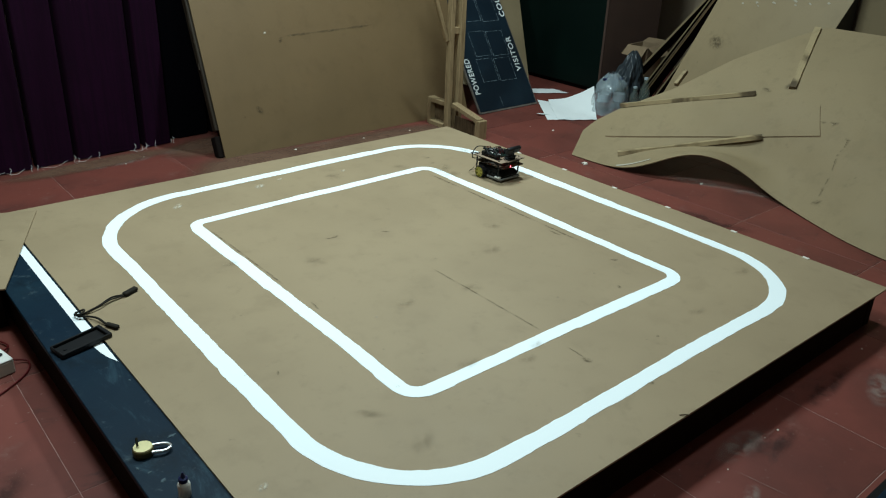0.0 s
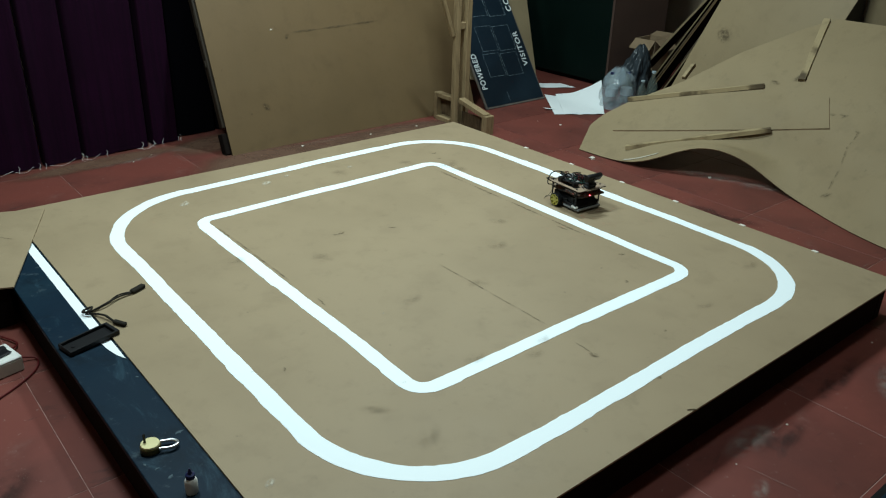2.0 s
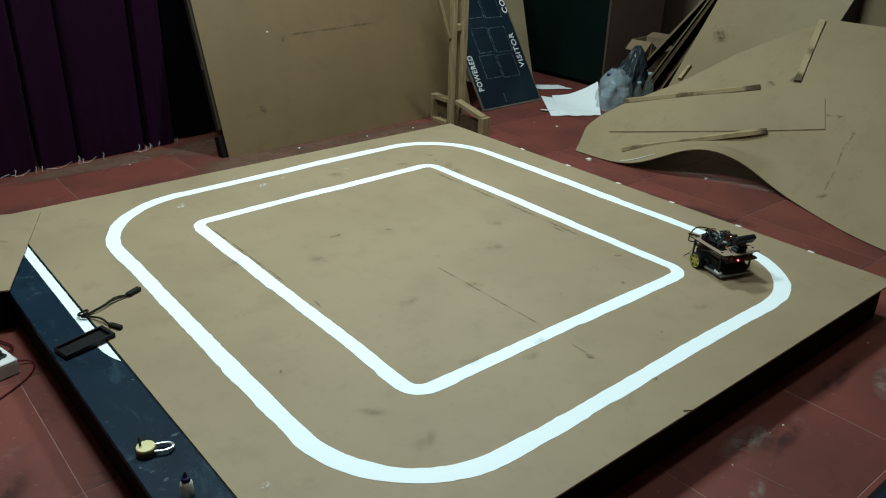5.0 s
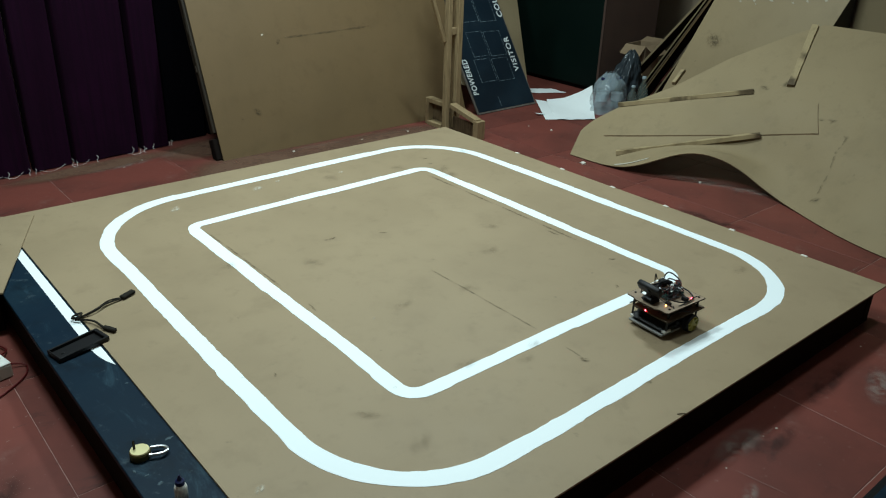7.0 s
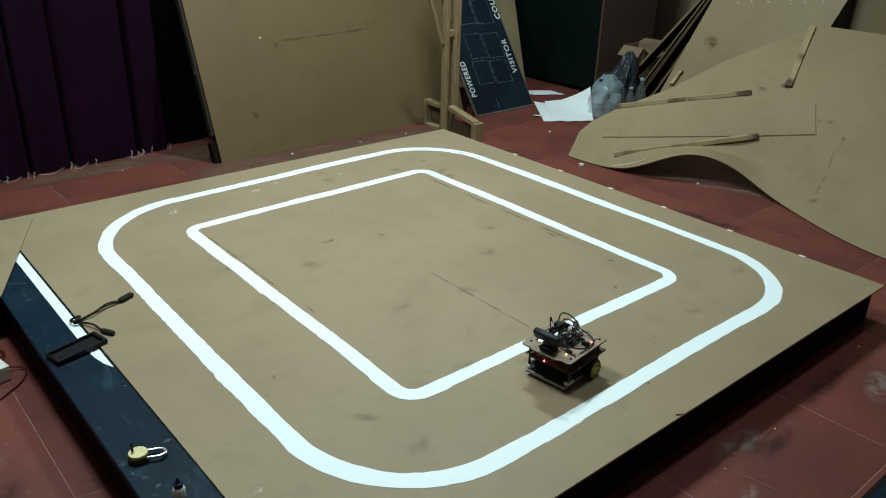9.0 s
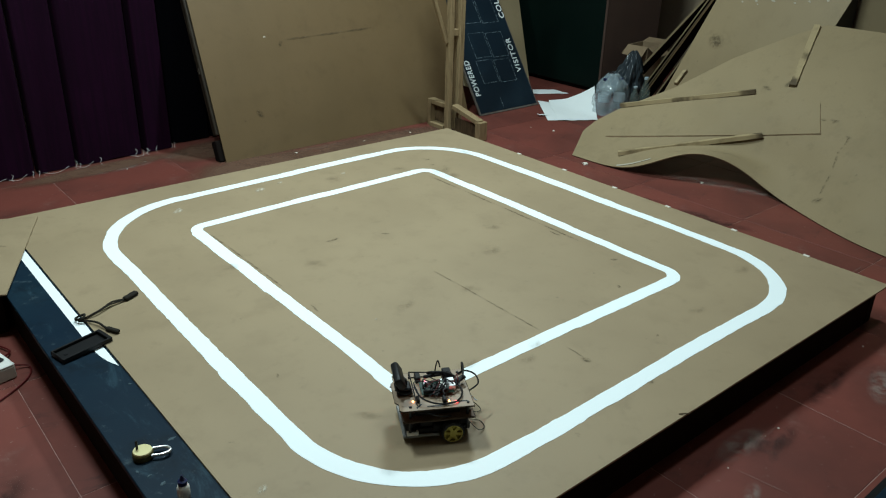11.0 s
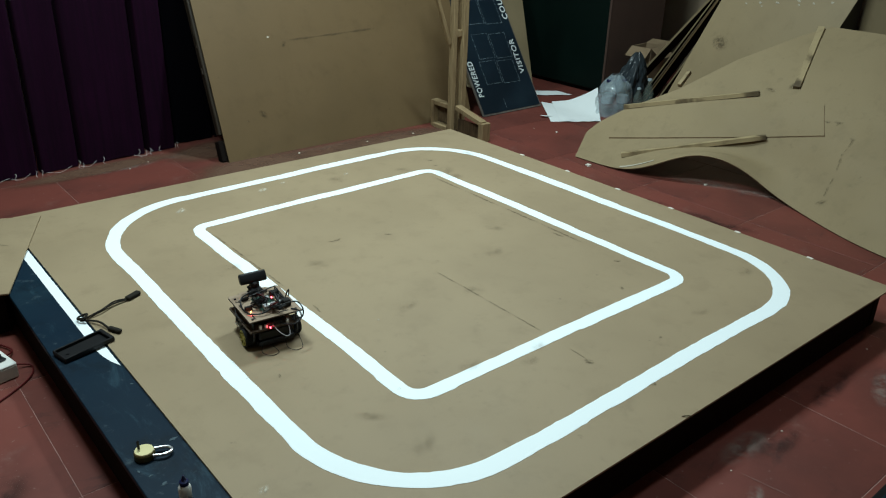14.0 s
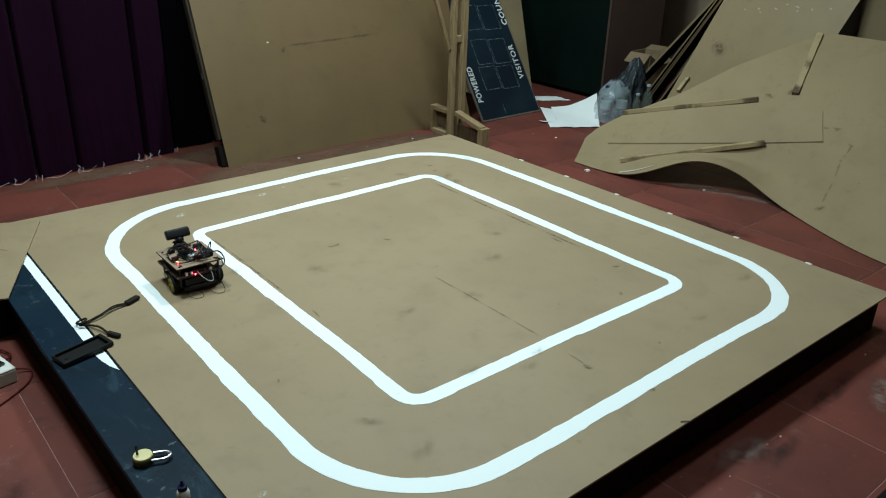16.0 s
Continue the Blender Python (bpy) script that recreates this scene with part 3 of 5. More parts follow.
def leaning_hardboard():
    """The big sheet that leans back against the curtain, with an older board behind it."""
    ob = base("leaning_hardboard", "large brown hardboard panel leaning back on its edge", "panel", pose(0.056, 1.812, 0.0, -20.0, 0, 1.1))
    part("face_sheet", box(0, 1.83, 0, 0.006, 0, 1.24, 0.001), MDF_PANEL, ob, "smooth brown hardboard with pencil lines")
    for x0, x1, z0, z1 in ((0.51, 0.76, 0.630, 0.636), (0.70, 0.98, 0.634, 0.642), (0.92, 1.20, 0.640, 0.650)):
        a = math.degrees(math.atan2(z1 - z0, x1 - x0))
        part("pencil_line", mark(x1 - x0, 0.018), SMEAR, ob, m=pose((x0 + x1) / 2, 0, (z0 + z1) / 2, 90, 0, 0) @ pose(0, 0, 0, 0, 0, a))
    for x, z, l, w in ((0.50, 0.612, 0.03, 0.05), (0.27, 0.235, 0.07, 0.045), (0.17, 0.21, 0.02, 0.012), (1.15, 0.14, 0.02, 0.012)):
        part("scrape", mark(l, w), PENCIL, ob, m=pose(x, 0, z, 90, 0, 0) @ pose(0, 0, 0, 0, 0, -40))
    rnd = random.Random(3)
    for x, z, s in ((0.408, 0.660, 0.010),):
        part("plaster_spot", flake(s, rnd), SEALANT, ob, m=pose(x, 0, z, 90))
    part("backing_board", box(-0.016, 1.74, 0.012, 0.055, 0.16, 1.22, 0.004), MDF_GREY, ob, "grey-brown rough board behind the sheet")
    part("foot_block", box(-0.030, 0.10, 0.014, 0.070, 0.012, 0.13, 0.004), FRAME_AND_SHADE, ob, "dark wooden block under the backing board")
    for i in range(7):
        z = 0.03 + 1.1 * rnd.random() ** 1.6
        l = 0.002 + 0.005 * rnd.random()
        part("splinter", box(-0.016 - l, -0.0162, 0.02, 0.034, z + 0.14, z + 0.15 + 0.05 * rnd.random()), MDF_GREY, ob)
    return ob


leaning_hardboard()


def wooden_stand():
    ob = base("wooden_stand", "raw timber stand with two uprights on box feet", "stand", pose(1.515, 1.60, 0.0))
    part("upright", box(-0.045, -0.012, -0.02, 0.02, 0.0, 1.5, 0.003), TIMBER, ob)
    part("upright", box(0.028, 0.066, -0.03, 0.03, 0.0, 1.5, 0.003), TIMBER, ob)
    part("upright_back", box(0.028, 0.060, 0.031, 0.062, 0.0, 1.5, 0.003), DARK_TIMBER, ob, "dark stained timber")
    for z in (0.60, 1.05):
        part("rung", box(-0.012, 0.028, -0.016, 0.016, z, z + 0.04, 0.002), TIMBER, ob)
    part("brace", box(-0.012, 0.012, -0.012, 0.012, 0.0, 0.36, 0.002), TIMBER, ob, m=pose(-0.056, 0.005, 0.56, 0, -21, 0))
    part("rung", box(-0.21, -0.046, -0.010, 0.010, 0.885, 0.905, 0.002), TIMBER, ob)
    # foot rails and their end blocks
    part("foot_rail", box(-0.024, 0.026, -0.252, 0.0, -0.028, 0.0, 0.002), TIMBER, ob, m=pose(0, -0.032, 0.178, 12, 0, 0))
    part("foot_block", box(-0.026, 0.040, -0.300, -0.256, 0.0, 0.118, 0.003), TIMBER, ob)
    part("foot_web", box(0.004, 0.014, -0.255, -0.032, 0.0, 0.092, 0.002), DARK_TIMBER, ob, "dark stained web board")
    part("foot_rail", box(-0.032, 0.022, 0.032, 0.168, 0.145, 0.172, 0.002), TIMBER, ob)
    part("foot_block", box(-0.034, 0.024, 0.170, 0.202, 0.0, 0.174, 0.003), TIMBER, ob)
    part("foot_web", box(0.006, 0.016, 0.032, 0.168, 0.030, 0.144, 0.002), DARK_TIMBER, ob, "dark stained web board")
    part("foot_plate", box(-0.045, 0.022, 0.032, 0.168, 0.0, 0.028, 0.003), TIMBER, ob)
    return ob


wooden_stand()


def scoreboard():
    """A printed sheet that leans far back; its words run up the sheet."""
    ob = base("scoreboard_sheet", "dark navy printed scoreboard sheet leaning back on the floor", "scoreboard", pose(1.905, 1.742, 0.004, -34.5, 0, 0.5))
    part("backing", box(0, 0.575, 0.0, 0.012, 0, 1.22, 0.002), EDGE_TRIM, ob, "brown hardboard backing with pale edges")
    part("print", box(0.012, 0.565, -0.0025, -0.0004, 0.012, 1.21), NAVY, ob)
    part("edge_strip", box(0.001, 0.010, -0.003, -0.0005, 0.0, 1.21, 0.0005), EDGE_TRIM, ob)
    part("edge_strip", box(0.0, 0.575, -0.003, -0.0005, -0.002, 0.010, 0.0005), EDGE_TRIM, ob)

    def word(text, x, z, height, length):
        cu = bpy.data.curves.new("word", "FONT")
        cu.body, cu.size, cu.extrude, cu.offset = text, 0.07, 0.0004, 0.0014
        cu.space_character = 1.15
        tmp = bpy.data.objects.new("word", cu)
        scene.collection.objects.link(tmp)
        dg = bpy.context.evaluated_depsgraph_get()
        me = bpy.data.meshes.new_from_object(tmp.evaluated_get(dg))
        bpy.data.objects.remove(tmp)
        xs, ys = [v.co.x for v in me.vertices], [v.co.y for v in me.vertices]
        for v in me.vertices:
            v.co.x = (v.co.x - min(xs)) * length / (max(xs) - min(xs))
            v.co.y = (v.co.y - min(ys)) * height / (max(ys) - min(ys))
        me.materials.clear()
        me.materials.append(PRINT)
        o = new("lettering", me)
        o.parent = ob
        # letters lie on the sheet and read upwards
        o.matrix_basis = pose(x, -0.0034, z, 90, 0, 0) @ pose(0, 0, 0, 0, 0, 90)
    word("POWERED", 0.072, 0.140, 0.048, 0.262)
    word("VISITOR", 0.536, 0.262, 0.048, 0.268)
    word("COUNT", 0.566, 0.685, 0.050, 0.262)

    def outline(x0, x1, z0, z1):
        w = 0.0032
        bm = bmesh.new()
        for a, b, c, d in ((x0, x1, z0, z0 + w), (x0, x1, z1 - w, z1), (x0, x0 + w, z0 + w, z1 - w), (x1 - w, x1, z0 + w, z1 - w)):
            n = int(max(b - a, d - c) / 0.011)
            for i in range(n):
                if i % 6 == 5:
                    continue
                if b - a > d - c:
                    box(a + (b - a) * i / n, a + (b - a) * (i + 0.86) / n, -0.0034, -0.0026, c, d, 0, bm)
                else:
                    box(a, b, -0.0034, -0.0026, c + (d - c) * i / n, c + (d - c) * (i + 0.86) / n, 0, bm)
        tagged(part("digit_frame", bm, FAINT, ob, "faint dashed white outline"), kind="stuff")
    for row, (z0, z1) in enumerate(((0.212, 0.384), (0.402, 0.590), (0.664, 0.852))):
        k = 0.016 * row
        outline(0.136 + k, 0.288 + k, z0 + 0.006, z1 + 0.006)
        outline(0.300 + k, 0.458 + k, z0 - 0.004, z1 - 0.004)
    part("scratch", box(0.235, 0.239, -0.0034, -0.0026, 0.03, 0.10), FAINT, ob)
    return ob


scoreboard()


def spare_sheet():
    ob = thing("spare_sheet", box(-0.62, 0.0, 0.0, 0.006, 0.0, 1.22, 0.001), MDF_BACK, "brown hardboard offcut standing behind the scoreboard sheet", "board", pose(2.490, 1.815, 0.0, -36.5, 0, 2) @ pose(0, 0, 0.0, 0, 21, 0))
    return ob


spare_sheet()


def cabinet():
    ob = base("cabinet", "tall dark green cabinet with brown side, against the wall", "cabinet", pose(3.111, 1.715, 0.0))
    part("door", box(-0.002, 0.018, 0.004, 1.06, 0.034, 2.0, 0.003), GREEN, ob, "glossy dark green door")
    part("side", box(0.0, 0.66, -0.014, 0.002, 0.0, 2.0, 0.003), BROWN, ob, "dull brown side panel")
    part("edge_trim", box(-0.006, 0.006, -0.016, 0.003, 0.02, 2.0, 0.002), BROWN, ob)
    part("top", box(0.0, 0.66, 0.002, 1.06, 1.98, 2.0, 0.003), BROWN, ob)
    # Near-black block paints the shade of the gap under the door.
    part("carcass", box(0.03, 0.65, 0.004, 1.05, 0.0, 0.033, 0.002), FRAME_AND_SHADE, ob)
    return ob


cabinet()


def papers():
    def quad(u, v):
        a = Vector((2.22, 1.38)).lerp(Vector((2.50, 1.20)), u)
        b = Vector((2.56, 1.80)).lerp(Vector((2.80, 1.50)), u)
        return a.lerp(b, v)

    def curl(u, v):
        p = quad(0.16 + 0.84 * u, v * (1.0 - 0.10 * math.sin(math.pi * u)))
        return (p.x, p.y, 0.007 + 0.150 * max(0.0, u * 0.75 + v - 0.80) ** 1.7 + 0.005 * wob(u * 4, v * 4))
    thing("paper_sheet", sheet(curl, 18, 14, 0.0012), PAPER, "large curled white paper sheet lying on the floor", "paper", smooth=True)

    def flat(u, v):
        p = quad(-0.05 + 0.34 * u, 0.02 + (0.98 - 0.05 * u) * v)
        return (p.x, p.y, 0.0035 + 0.004 * (1 - u) * v)
    thing("paper_sheet", sheet(flat, 12, 8, 0.001), PAPER, "creased white paper sheet with a torn corner", "paper", smooth=True)

    def torn(u, v):
        return (2.66 + 0.26 * u, 2.0 + 0.16 * v - 0.16 * u, 0.006 + 0.004 * wob(u * 5, v * 4))
    thing("paper_scrap", sheet(torn, 8, 5, 0.001), PAPER, "torn white paper scrap under the cabinet", "paper", smooth=True)

    def strip(u, v):
        return (2.24 + 0.12 * u, 1.50 + 0.03 * v - 0.03 * u, 0.004 + 0.012 * (1 - u) ** 2)
    thing("paper_scrap", sheet(strip, 8, 3, 0.001), PAPER, "narrow curled white paper strip on the floor", "paper", smooth=True)


papers()


def pet_bottle(name, x, y, h, r, label, m_cap, group):
    prof = [(r * 0.75, 0.002), (r, 0.012), (r, h * 0.30), (r * 0.93, h * 0.34), (r, h * 0.38), (r, h * 0.62), (r * 0.86, h * 0.74), (r * 0.40, h * 0.88), (r * 0.36, h * 0.97)]
    ob = base(name, label, "bottle", pose(x, y, 0.0), group=group)
    part("bottle_body", lathe(prof, 20), PET, ob, smooth=True)
    part("bottle_cap", lathe([(r * 0.42, h * 0.955), (r * 0.42, h * 1.0), (r * 0.36, h * 1.008)], 14), m_cap, ob)
    return ob


def bottles():
    for x, y, h, r in ((2.672, 1.305, 0.25, 0.040), (2.778, 1.255, 0.25, 0.040), (2.745, 1.345, 0.25, 0.036)):
        ob = pet_bottle("plastic_bottle", x, y, h, r, "clear plastic bottle with pale label in a bag", NAVY_CAP, "bottles in the bag")
        part("paper_label", lathe([(r * 1.01, h * 0.36), (r * 1.015, h * 0.37), (r * 1.015, h * 0.56), (r * 1.01, h * 0.57)], 20), PALE_LABEL, ob)
    pet_bottle("plastic_bottle", 2.766, 1.115, 0.22, 0.034, "small empty clear bottle standing on the floor", PALE_LABEL, "")
    pet_bottle("plastic_bottle", 2.815, 1.07, 0.285, 0.036, "empty greenish clear bottle standing on the floor", PALE_LABEL, "")
    # the loose clear bag around three of them

    def bag(u, v):
        a = 2 * math.pi * u
        r = (0.128 - 0.02 * v + 0.025 * wob(3 * math.cos(a), 3 * math.sin(a), v * 4)) * (1.0 if v < 0.7 else 1.0 - (v - 0.7) * 2.3)
        return (2.738 + r * 1.08 * math.cos(a), 1.295 + r * 0.9 * math.sin(a), 0.004 + 0.28 * v + 0.012 * wob(4 * math.cos(a), 4 * math.sin(a), 9))
    thing("plastic_bag", sheet(bag, 40, 16, 0.0008), POLYTHENE, "crumpled clear plastic bag round drink bottles", "bag", smooth=True)


bottles()


def dark_bag():
    def fn(u, v):
        a = 2 * math.pi * u
        k = math.sin(math.pi * min(v * 0.93 + 0.05, 1.0)) ** 0.6
        r = 0.135 * k * (1 + 0.30 * wob(2.2 * math.cos(a), 2.2 * math.sin(a), v * 3) + 0.26 * wob(5 * math.cos(a), 5 * math.sin(a), v * 5) + 0.20 * wob(11 * math.cos(a), 11 * math.sin(a), v * 9)) * (1.10 - 0.45 * v)
        return (2.945 + r * math.cos(a) + 0.04 * v, 1.325 + 0.75 * r * math.sin(a), 0.006 + 0.40 * v + 0.02 * wob(3 * math.cos(a), 3 * math.sin(a), 4))
    thing("plastic_bag", sheet(fn, 72, 40, 0.0015), BAG_DARK, "crumpled shiny dark plastic bag on the floor", "bag", smooth=True)


dark_bag()


def carton():
    ob = base("cardboard_box", "open brown cardboard box with bent flaps", "box", pose(3.39, 1.53, 0.0, 0, 0, 6))
    t, w, d, h = 0.005, 0.105, 0.085, 0.385
    for x0, x1, y0, y1 in ((-w, w, -d, t - d), (-w, w, d - t, d), (-w, t - w, t - d, d - t), (w - t, w, t - d, d - t)):
        part("box_side", box(x0, x1, y0, y1, 0.0, h, 0.001), CARDBOARD, ob)
    part("box_bottom", box(t - w, w - t, t - d, d - t, 0.0, 0.006), CARDBOARD, ob)
    part("flap", box(-w, w, -0.105, 0, -0.002, 0.002, 0.0005), CARDBOARD, ob, m=pose(-0.01, -d - 0.002, h, 36, 0, 4))
    part("flap", box(-w, w, 0, 0.09, -0.002, 0.002, 0.0005), CARDBOARD, ob, m=pose(0, d - 0.002, h, -55, 0, 0))
    part("flap", box(-0.10, 0, -d, d, -0.002, 0.002, 0.0005), CARDBOARD, ob, m=pose(-w, 0, h, 0, -40, 0))
    part("flap", box(0, 0.09, -d, d, -0.002, 0.002, 0.0005), CARDBOARD, ob, m=pose(w, 0, h, 0, -14, 0))
    return ob


carton()


def leaning_boards():
    """Boards stacked on edge, tilted towards the big sheets."""
    rows = ((1.566, 39.4, 3.12, 0.016, 1.40, MDF_BACK, "board with shade-black faces and a pale raw edge"), (1.388, 32.4, 3.12, 0.010, 1.30, MDF_BACK, "hardboard strip with shade-black faces and a pale edge"), (1.364, 32.0, 3.135, 0.010, 1.25, MDF_DARK, "dark-edged board with shade-black faces"), (1.336, 31.5, 3.12, 0.010, 1.28, MDF_PANEL, "brown-edged board with shade-black faces"), (1.243, 31.0, 3.12, 0.012, 0.50, MDF_BACK, "short offcut with shade-black faces and a pale edge"))
    for y, tilt, x, t, length, mat, word in rows:
        ob = base("leaning_board", word + " leaning in a stack", "board", pose(x, y, 0.006, tilt, 0, 0), group="stack of leaning boards")
        # Near-black faces put the shade of the gaps between boards into the colour.
        part("board_face", box(0.0065, 0.12, -t / 2, t / 2, 0, length, 0.001), FRAME_AND_SHADE, ob)
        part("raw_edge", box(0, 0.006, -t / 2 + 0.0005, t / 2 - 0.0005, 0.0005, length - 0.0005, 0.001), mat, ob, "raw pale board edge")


leaning_boards()


GLUE_CHIP = plain("dull_paint", (0.42, 0.38, 0.30), 0.8)


def back_sheet():
    m = pose(2.86, 0.985, 0.0, 0, 0, -90) @ pose(0, 0, 0, -17, 0, 0) @ pose(0, 0, 0.0, 0, 15, 0)
    ob = base("hardboard_sheet", "flat brown hardboard sheet leaning with paint specks", "board", m)
    part("sheet_face", box(-0.055, 0.745, 0, 0.005, 0.0, 1.26, 0.001), MDF_LEAN, ob)
    rnd = random.Random(5)
    for x, z, s in ((0.12, 0.915, 0.010), (0.205, 0.955, 0.015), (0.225, 0.94, 0.009), (0.31, 0.995, 0.014), (0.36, 1.045, 0.012), (0.43, 1.055, 0.016), (0.445, 1.035, 0.011), (0.52, 1.075, 0.012), (0.62, 1.12, 0.014)):
        part("paint_speck", flake(s, rnd), GLUE_CHIP, ob, m=pose(x, -0.0002, z, 90, 0, 0))
    part("scrape", mark(0.14, 0.12), PENCIL, ob, m=pose(0.10, -0.0002, 0.635, 90, 0, 0))
    thing("dark_case", box(0, 0.30, 0, 0.17, 0, 1.1, 0.01), BLACK_PLASTIC, "black case standing against the wall", "case", pose(4.05, 0.44, 0.0))
    thing("corner_board", box(0, 0.006, -1.3, 0.0, 0, 1.7, 0.001), MDF_LEAN, "tall brown hardboard sheet standing against the wall", "board", pose(4.34, 0.43, 0.0, 0, 3, 0))


back_sheet()

SHEET_TILT = radians(34.0)


def bent(w, y):
    """Height profile of the bent sheet: w up the slope from its near edge, y along that edge."""
    d, e = y + 0.22, y - 0.05
    back = 0.31 * math.exp(-(d / (0.37 if d > 0 else 0.54)) ** 2) * math.exp(-(w / 0.55) ** 2)
    lift = 0.162 * math.exp(-(e / (0.25 if e > 0 else 0.28)) ** 2) * math.exp(-(w / 0.18) ** 2)
    return Vector((1.76 + w * math.cos(SHEET_TILT) + back, y, 0.004 + w * math.sin(SHEET_TILT) * (1 - 0.10 * math.exp(-w / 0.3)) + lift))


def sheet_left(w):
    return float(np.interp(w, (0.0, 0.20, 0.30, 0.44, 0.69, 1.0, 1.28, 1.4), (0.775, 0.845, 0.82, 0.735, 0.515, 0.325, 0.08, -0.06)))


def on_bent(u, v):
    w = 1.38 * v
    a = sheet_left(w)
    return bent(w, a + (-1.9 - a) * u)


def bent_point(w, y, off=0.0):
    p = bent(w, y)
    n = (bent(w + 0.01, y) - p).cross(bent(w, y + 0.01) - p).normalized()
    return p + (n if n.z > 0 else -n) * off


def bent_sheet():
    ob = base("bent_sheet", "large warped brown hardboard sheet lifting off the floor", "board")
    part("sheet_face", sheet(on_bent, 90, 50, 0.005), MDF_SHEET, ob, smooth=True)

    def patch(u, v):
        a, b = LOW_EDGE[round(u * 24)], HIGH_EDGE[round(u * 24)]
        return bent_point(a.x + (b.x - a.x) * v, a.y + (b.y - a.y) * v, 0.0055)
    # Dark sheet painted as the shadow line along the patch's edges.
    def shade_sheet(u, v):
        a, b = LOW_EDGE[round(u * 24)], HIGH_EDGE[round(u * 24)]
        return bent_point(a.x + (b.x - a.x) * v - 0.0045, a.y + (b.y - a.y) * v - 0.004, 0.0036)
    part("patch_shade_line", sheet(shade_sheet, 24, 8, 0.0015), SHADE_BROWN, ob, "dark strip painted as the shade line round the patch")
    part("patch_board", sheet(patch, 24, 8, 0.004), MDF_SHEET, ob, "rectangular hardboard patch", smooth=True)

    def batten(p, q, r):
        bm = bmesh.new()
        n = 10
        rings = []
        for i in range(n + 1):
            t = i / n
            c = bent_point(*p).lerp(bent_point(*q), t) + Vector((0, 0, 0.012))
            d = (bent_point(q[0], q[1]) - bent_point(p[0], p[1])).normalized()
            s = d.cross(Vector((0, 0, 1))).normalized()
            k = r * (1 + 0.12 * wob(t * 6, p[1]))
            up = s.cross(d)
            rings.append([bm.verts.new(c + s * k * a + up * (0.011 * b)) for a, b in ((-1, -1), (1, -1), (0.85, 1), (-0.85, 1))])
        for a, b in zip(rings, rings[1:]):
            for k in range(4):
                bm.faces.new((a[k], a[(k + 1) % 4], b[(k + 1) % 4], b[k]))
        bm.faces.new(rings[0])
        bm.faces.new(rings[-1])
        part("batten", bm, BATTEN, ob, "raw wooden batten nailed on")
    def split(u, v):
        y = 0.46 - 0.17 * u
        return bent_point(0.004 + 0.045 * u + 0.012 * v, y, 0.0045)
    part("split_edge", sheet(split, 10, 2, 0.002), GLUE_CHIP, ob, "pale split edge of the sheet")
    for row in BATTENS:
        batten(*row)
    rnd = random.Random(12)
    for w, y, s in SPOTS:
        p, n = bent_point(w, y, 0.0028), bent_point(w, y, 0.02) - bent_point(w, y, 0.0)
        part("scrape", mark(s * 2.4, s * 1.1), PENCIL, ob, m=Matrix.Translation(p) @ n.to_track_quat("Z", "Y").to_matrix().to_4x4() @ pose(0, 0, 0, 0, 0, 360 * rnd.random()))
    # a crack that runs down the slope, broken into short dark strokes
    for a, b in list(zip(CRACK, CRACK[1:])) + [SCRATCH]:
        for k in range(4):
            if rnd.random() < 0.4:
                continue
            p = bent_point(a[0] + (b[0] - a[0]) * (k + 0.5) / 4, a[1] + (b[1] - a[1]) * (k + 0.5) / 4, 0.0029)
            d = (bent_point(b[0], b[1]) - bent_point(a[0], a[1]))
            n = bent_point(a[0], a[1], 0.02) - bent_point(a[0], a[1])
            turn = (d.to_track_quat("X", "Z").to_matrix().to_4x4() if n.z < 0 else Matrix((d.normalized(), n.cross(d).normalized(), n.normalized())).transposed().to_4x4())
            part("crack_stroke", mark(d.length / 4 * 1.6, 0.012 + 0.008 * rnd.random()), SMEAR, ob, m=Matrix.Translation(p) @ turn @ pose(0, 0, 0, 0, 0, 40 * (rnd.random() - 0.5)))
    return ob


LOW_EDGE = smooth_path([(0.205, 0.675, 0), (0.303, 0.380, 0), (0.382, 0.123, 0), (0.453, -0.106, 0), (0.571, -0.388, 0)], 6)
HIGH_EDGE = smooth_path([(0.430, 0.735, 0), (0.514, 0.501, 0), (0.593, 0.248, 0), (0.678, -0.021, 0), (0.789, -0.296, 0)], 6)
BATTENS = (((0.445, 0.745), (0.767, 0.060), 0.014), ((0.097, 0.510), (0.438, -0.105), 0.019), ((1.346, 0.008), (0.858, -0.106), 0.020), ((0.70, 0.525), (0.82, 0.535), 0.012))
SPOTS = ((0.820, 0.018, 0.03), (0.684, -0.428, 0.02), (0.895, -0.088, 0.05), (0.12, -0.565, 0.03), (0.60, -0.53, 0.018))
SCRATCH = ((0.672, -0.350), (0.698, -0.448))
CRACK = ((0.626, -0.531), (0.559, -0.538), (0.484, -0.526), (0.419, -0.536), (0.305, -0.551), (0.205, -0.555), (0.127, -0.567))
bent_sheet()
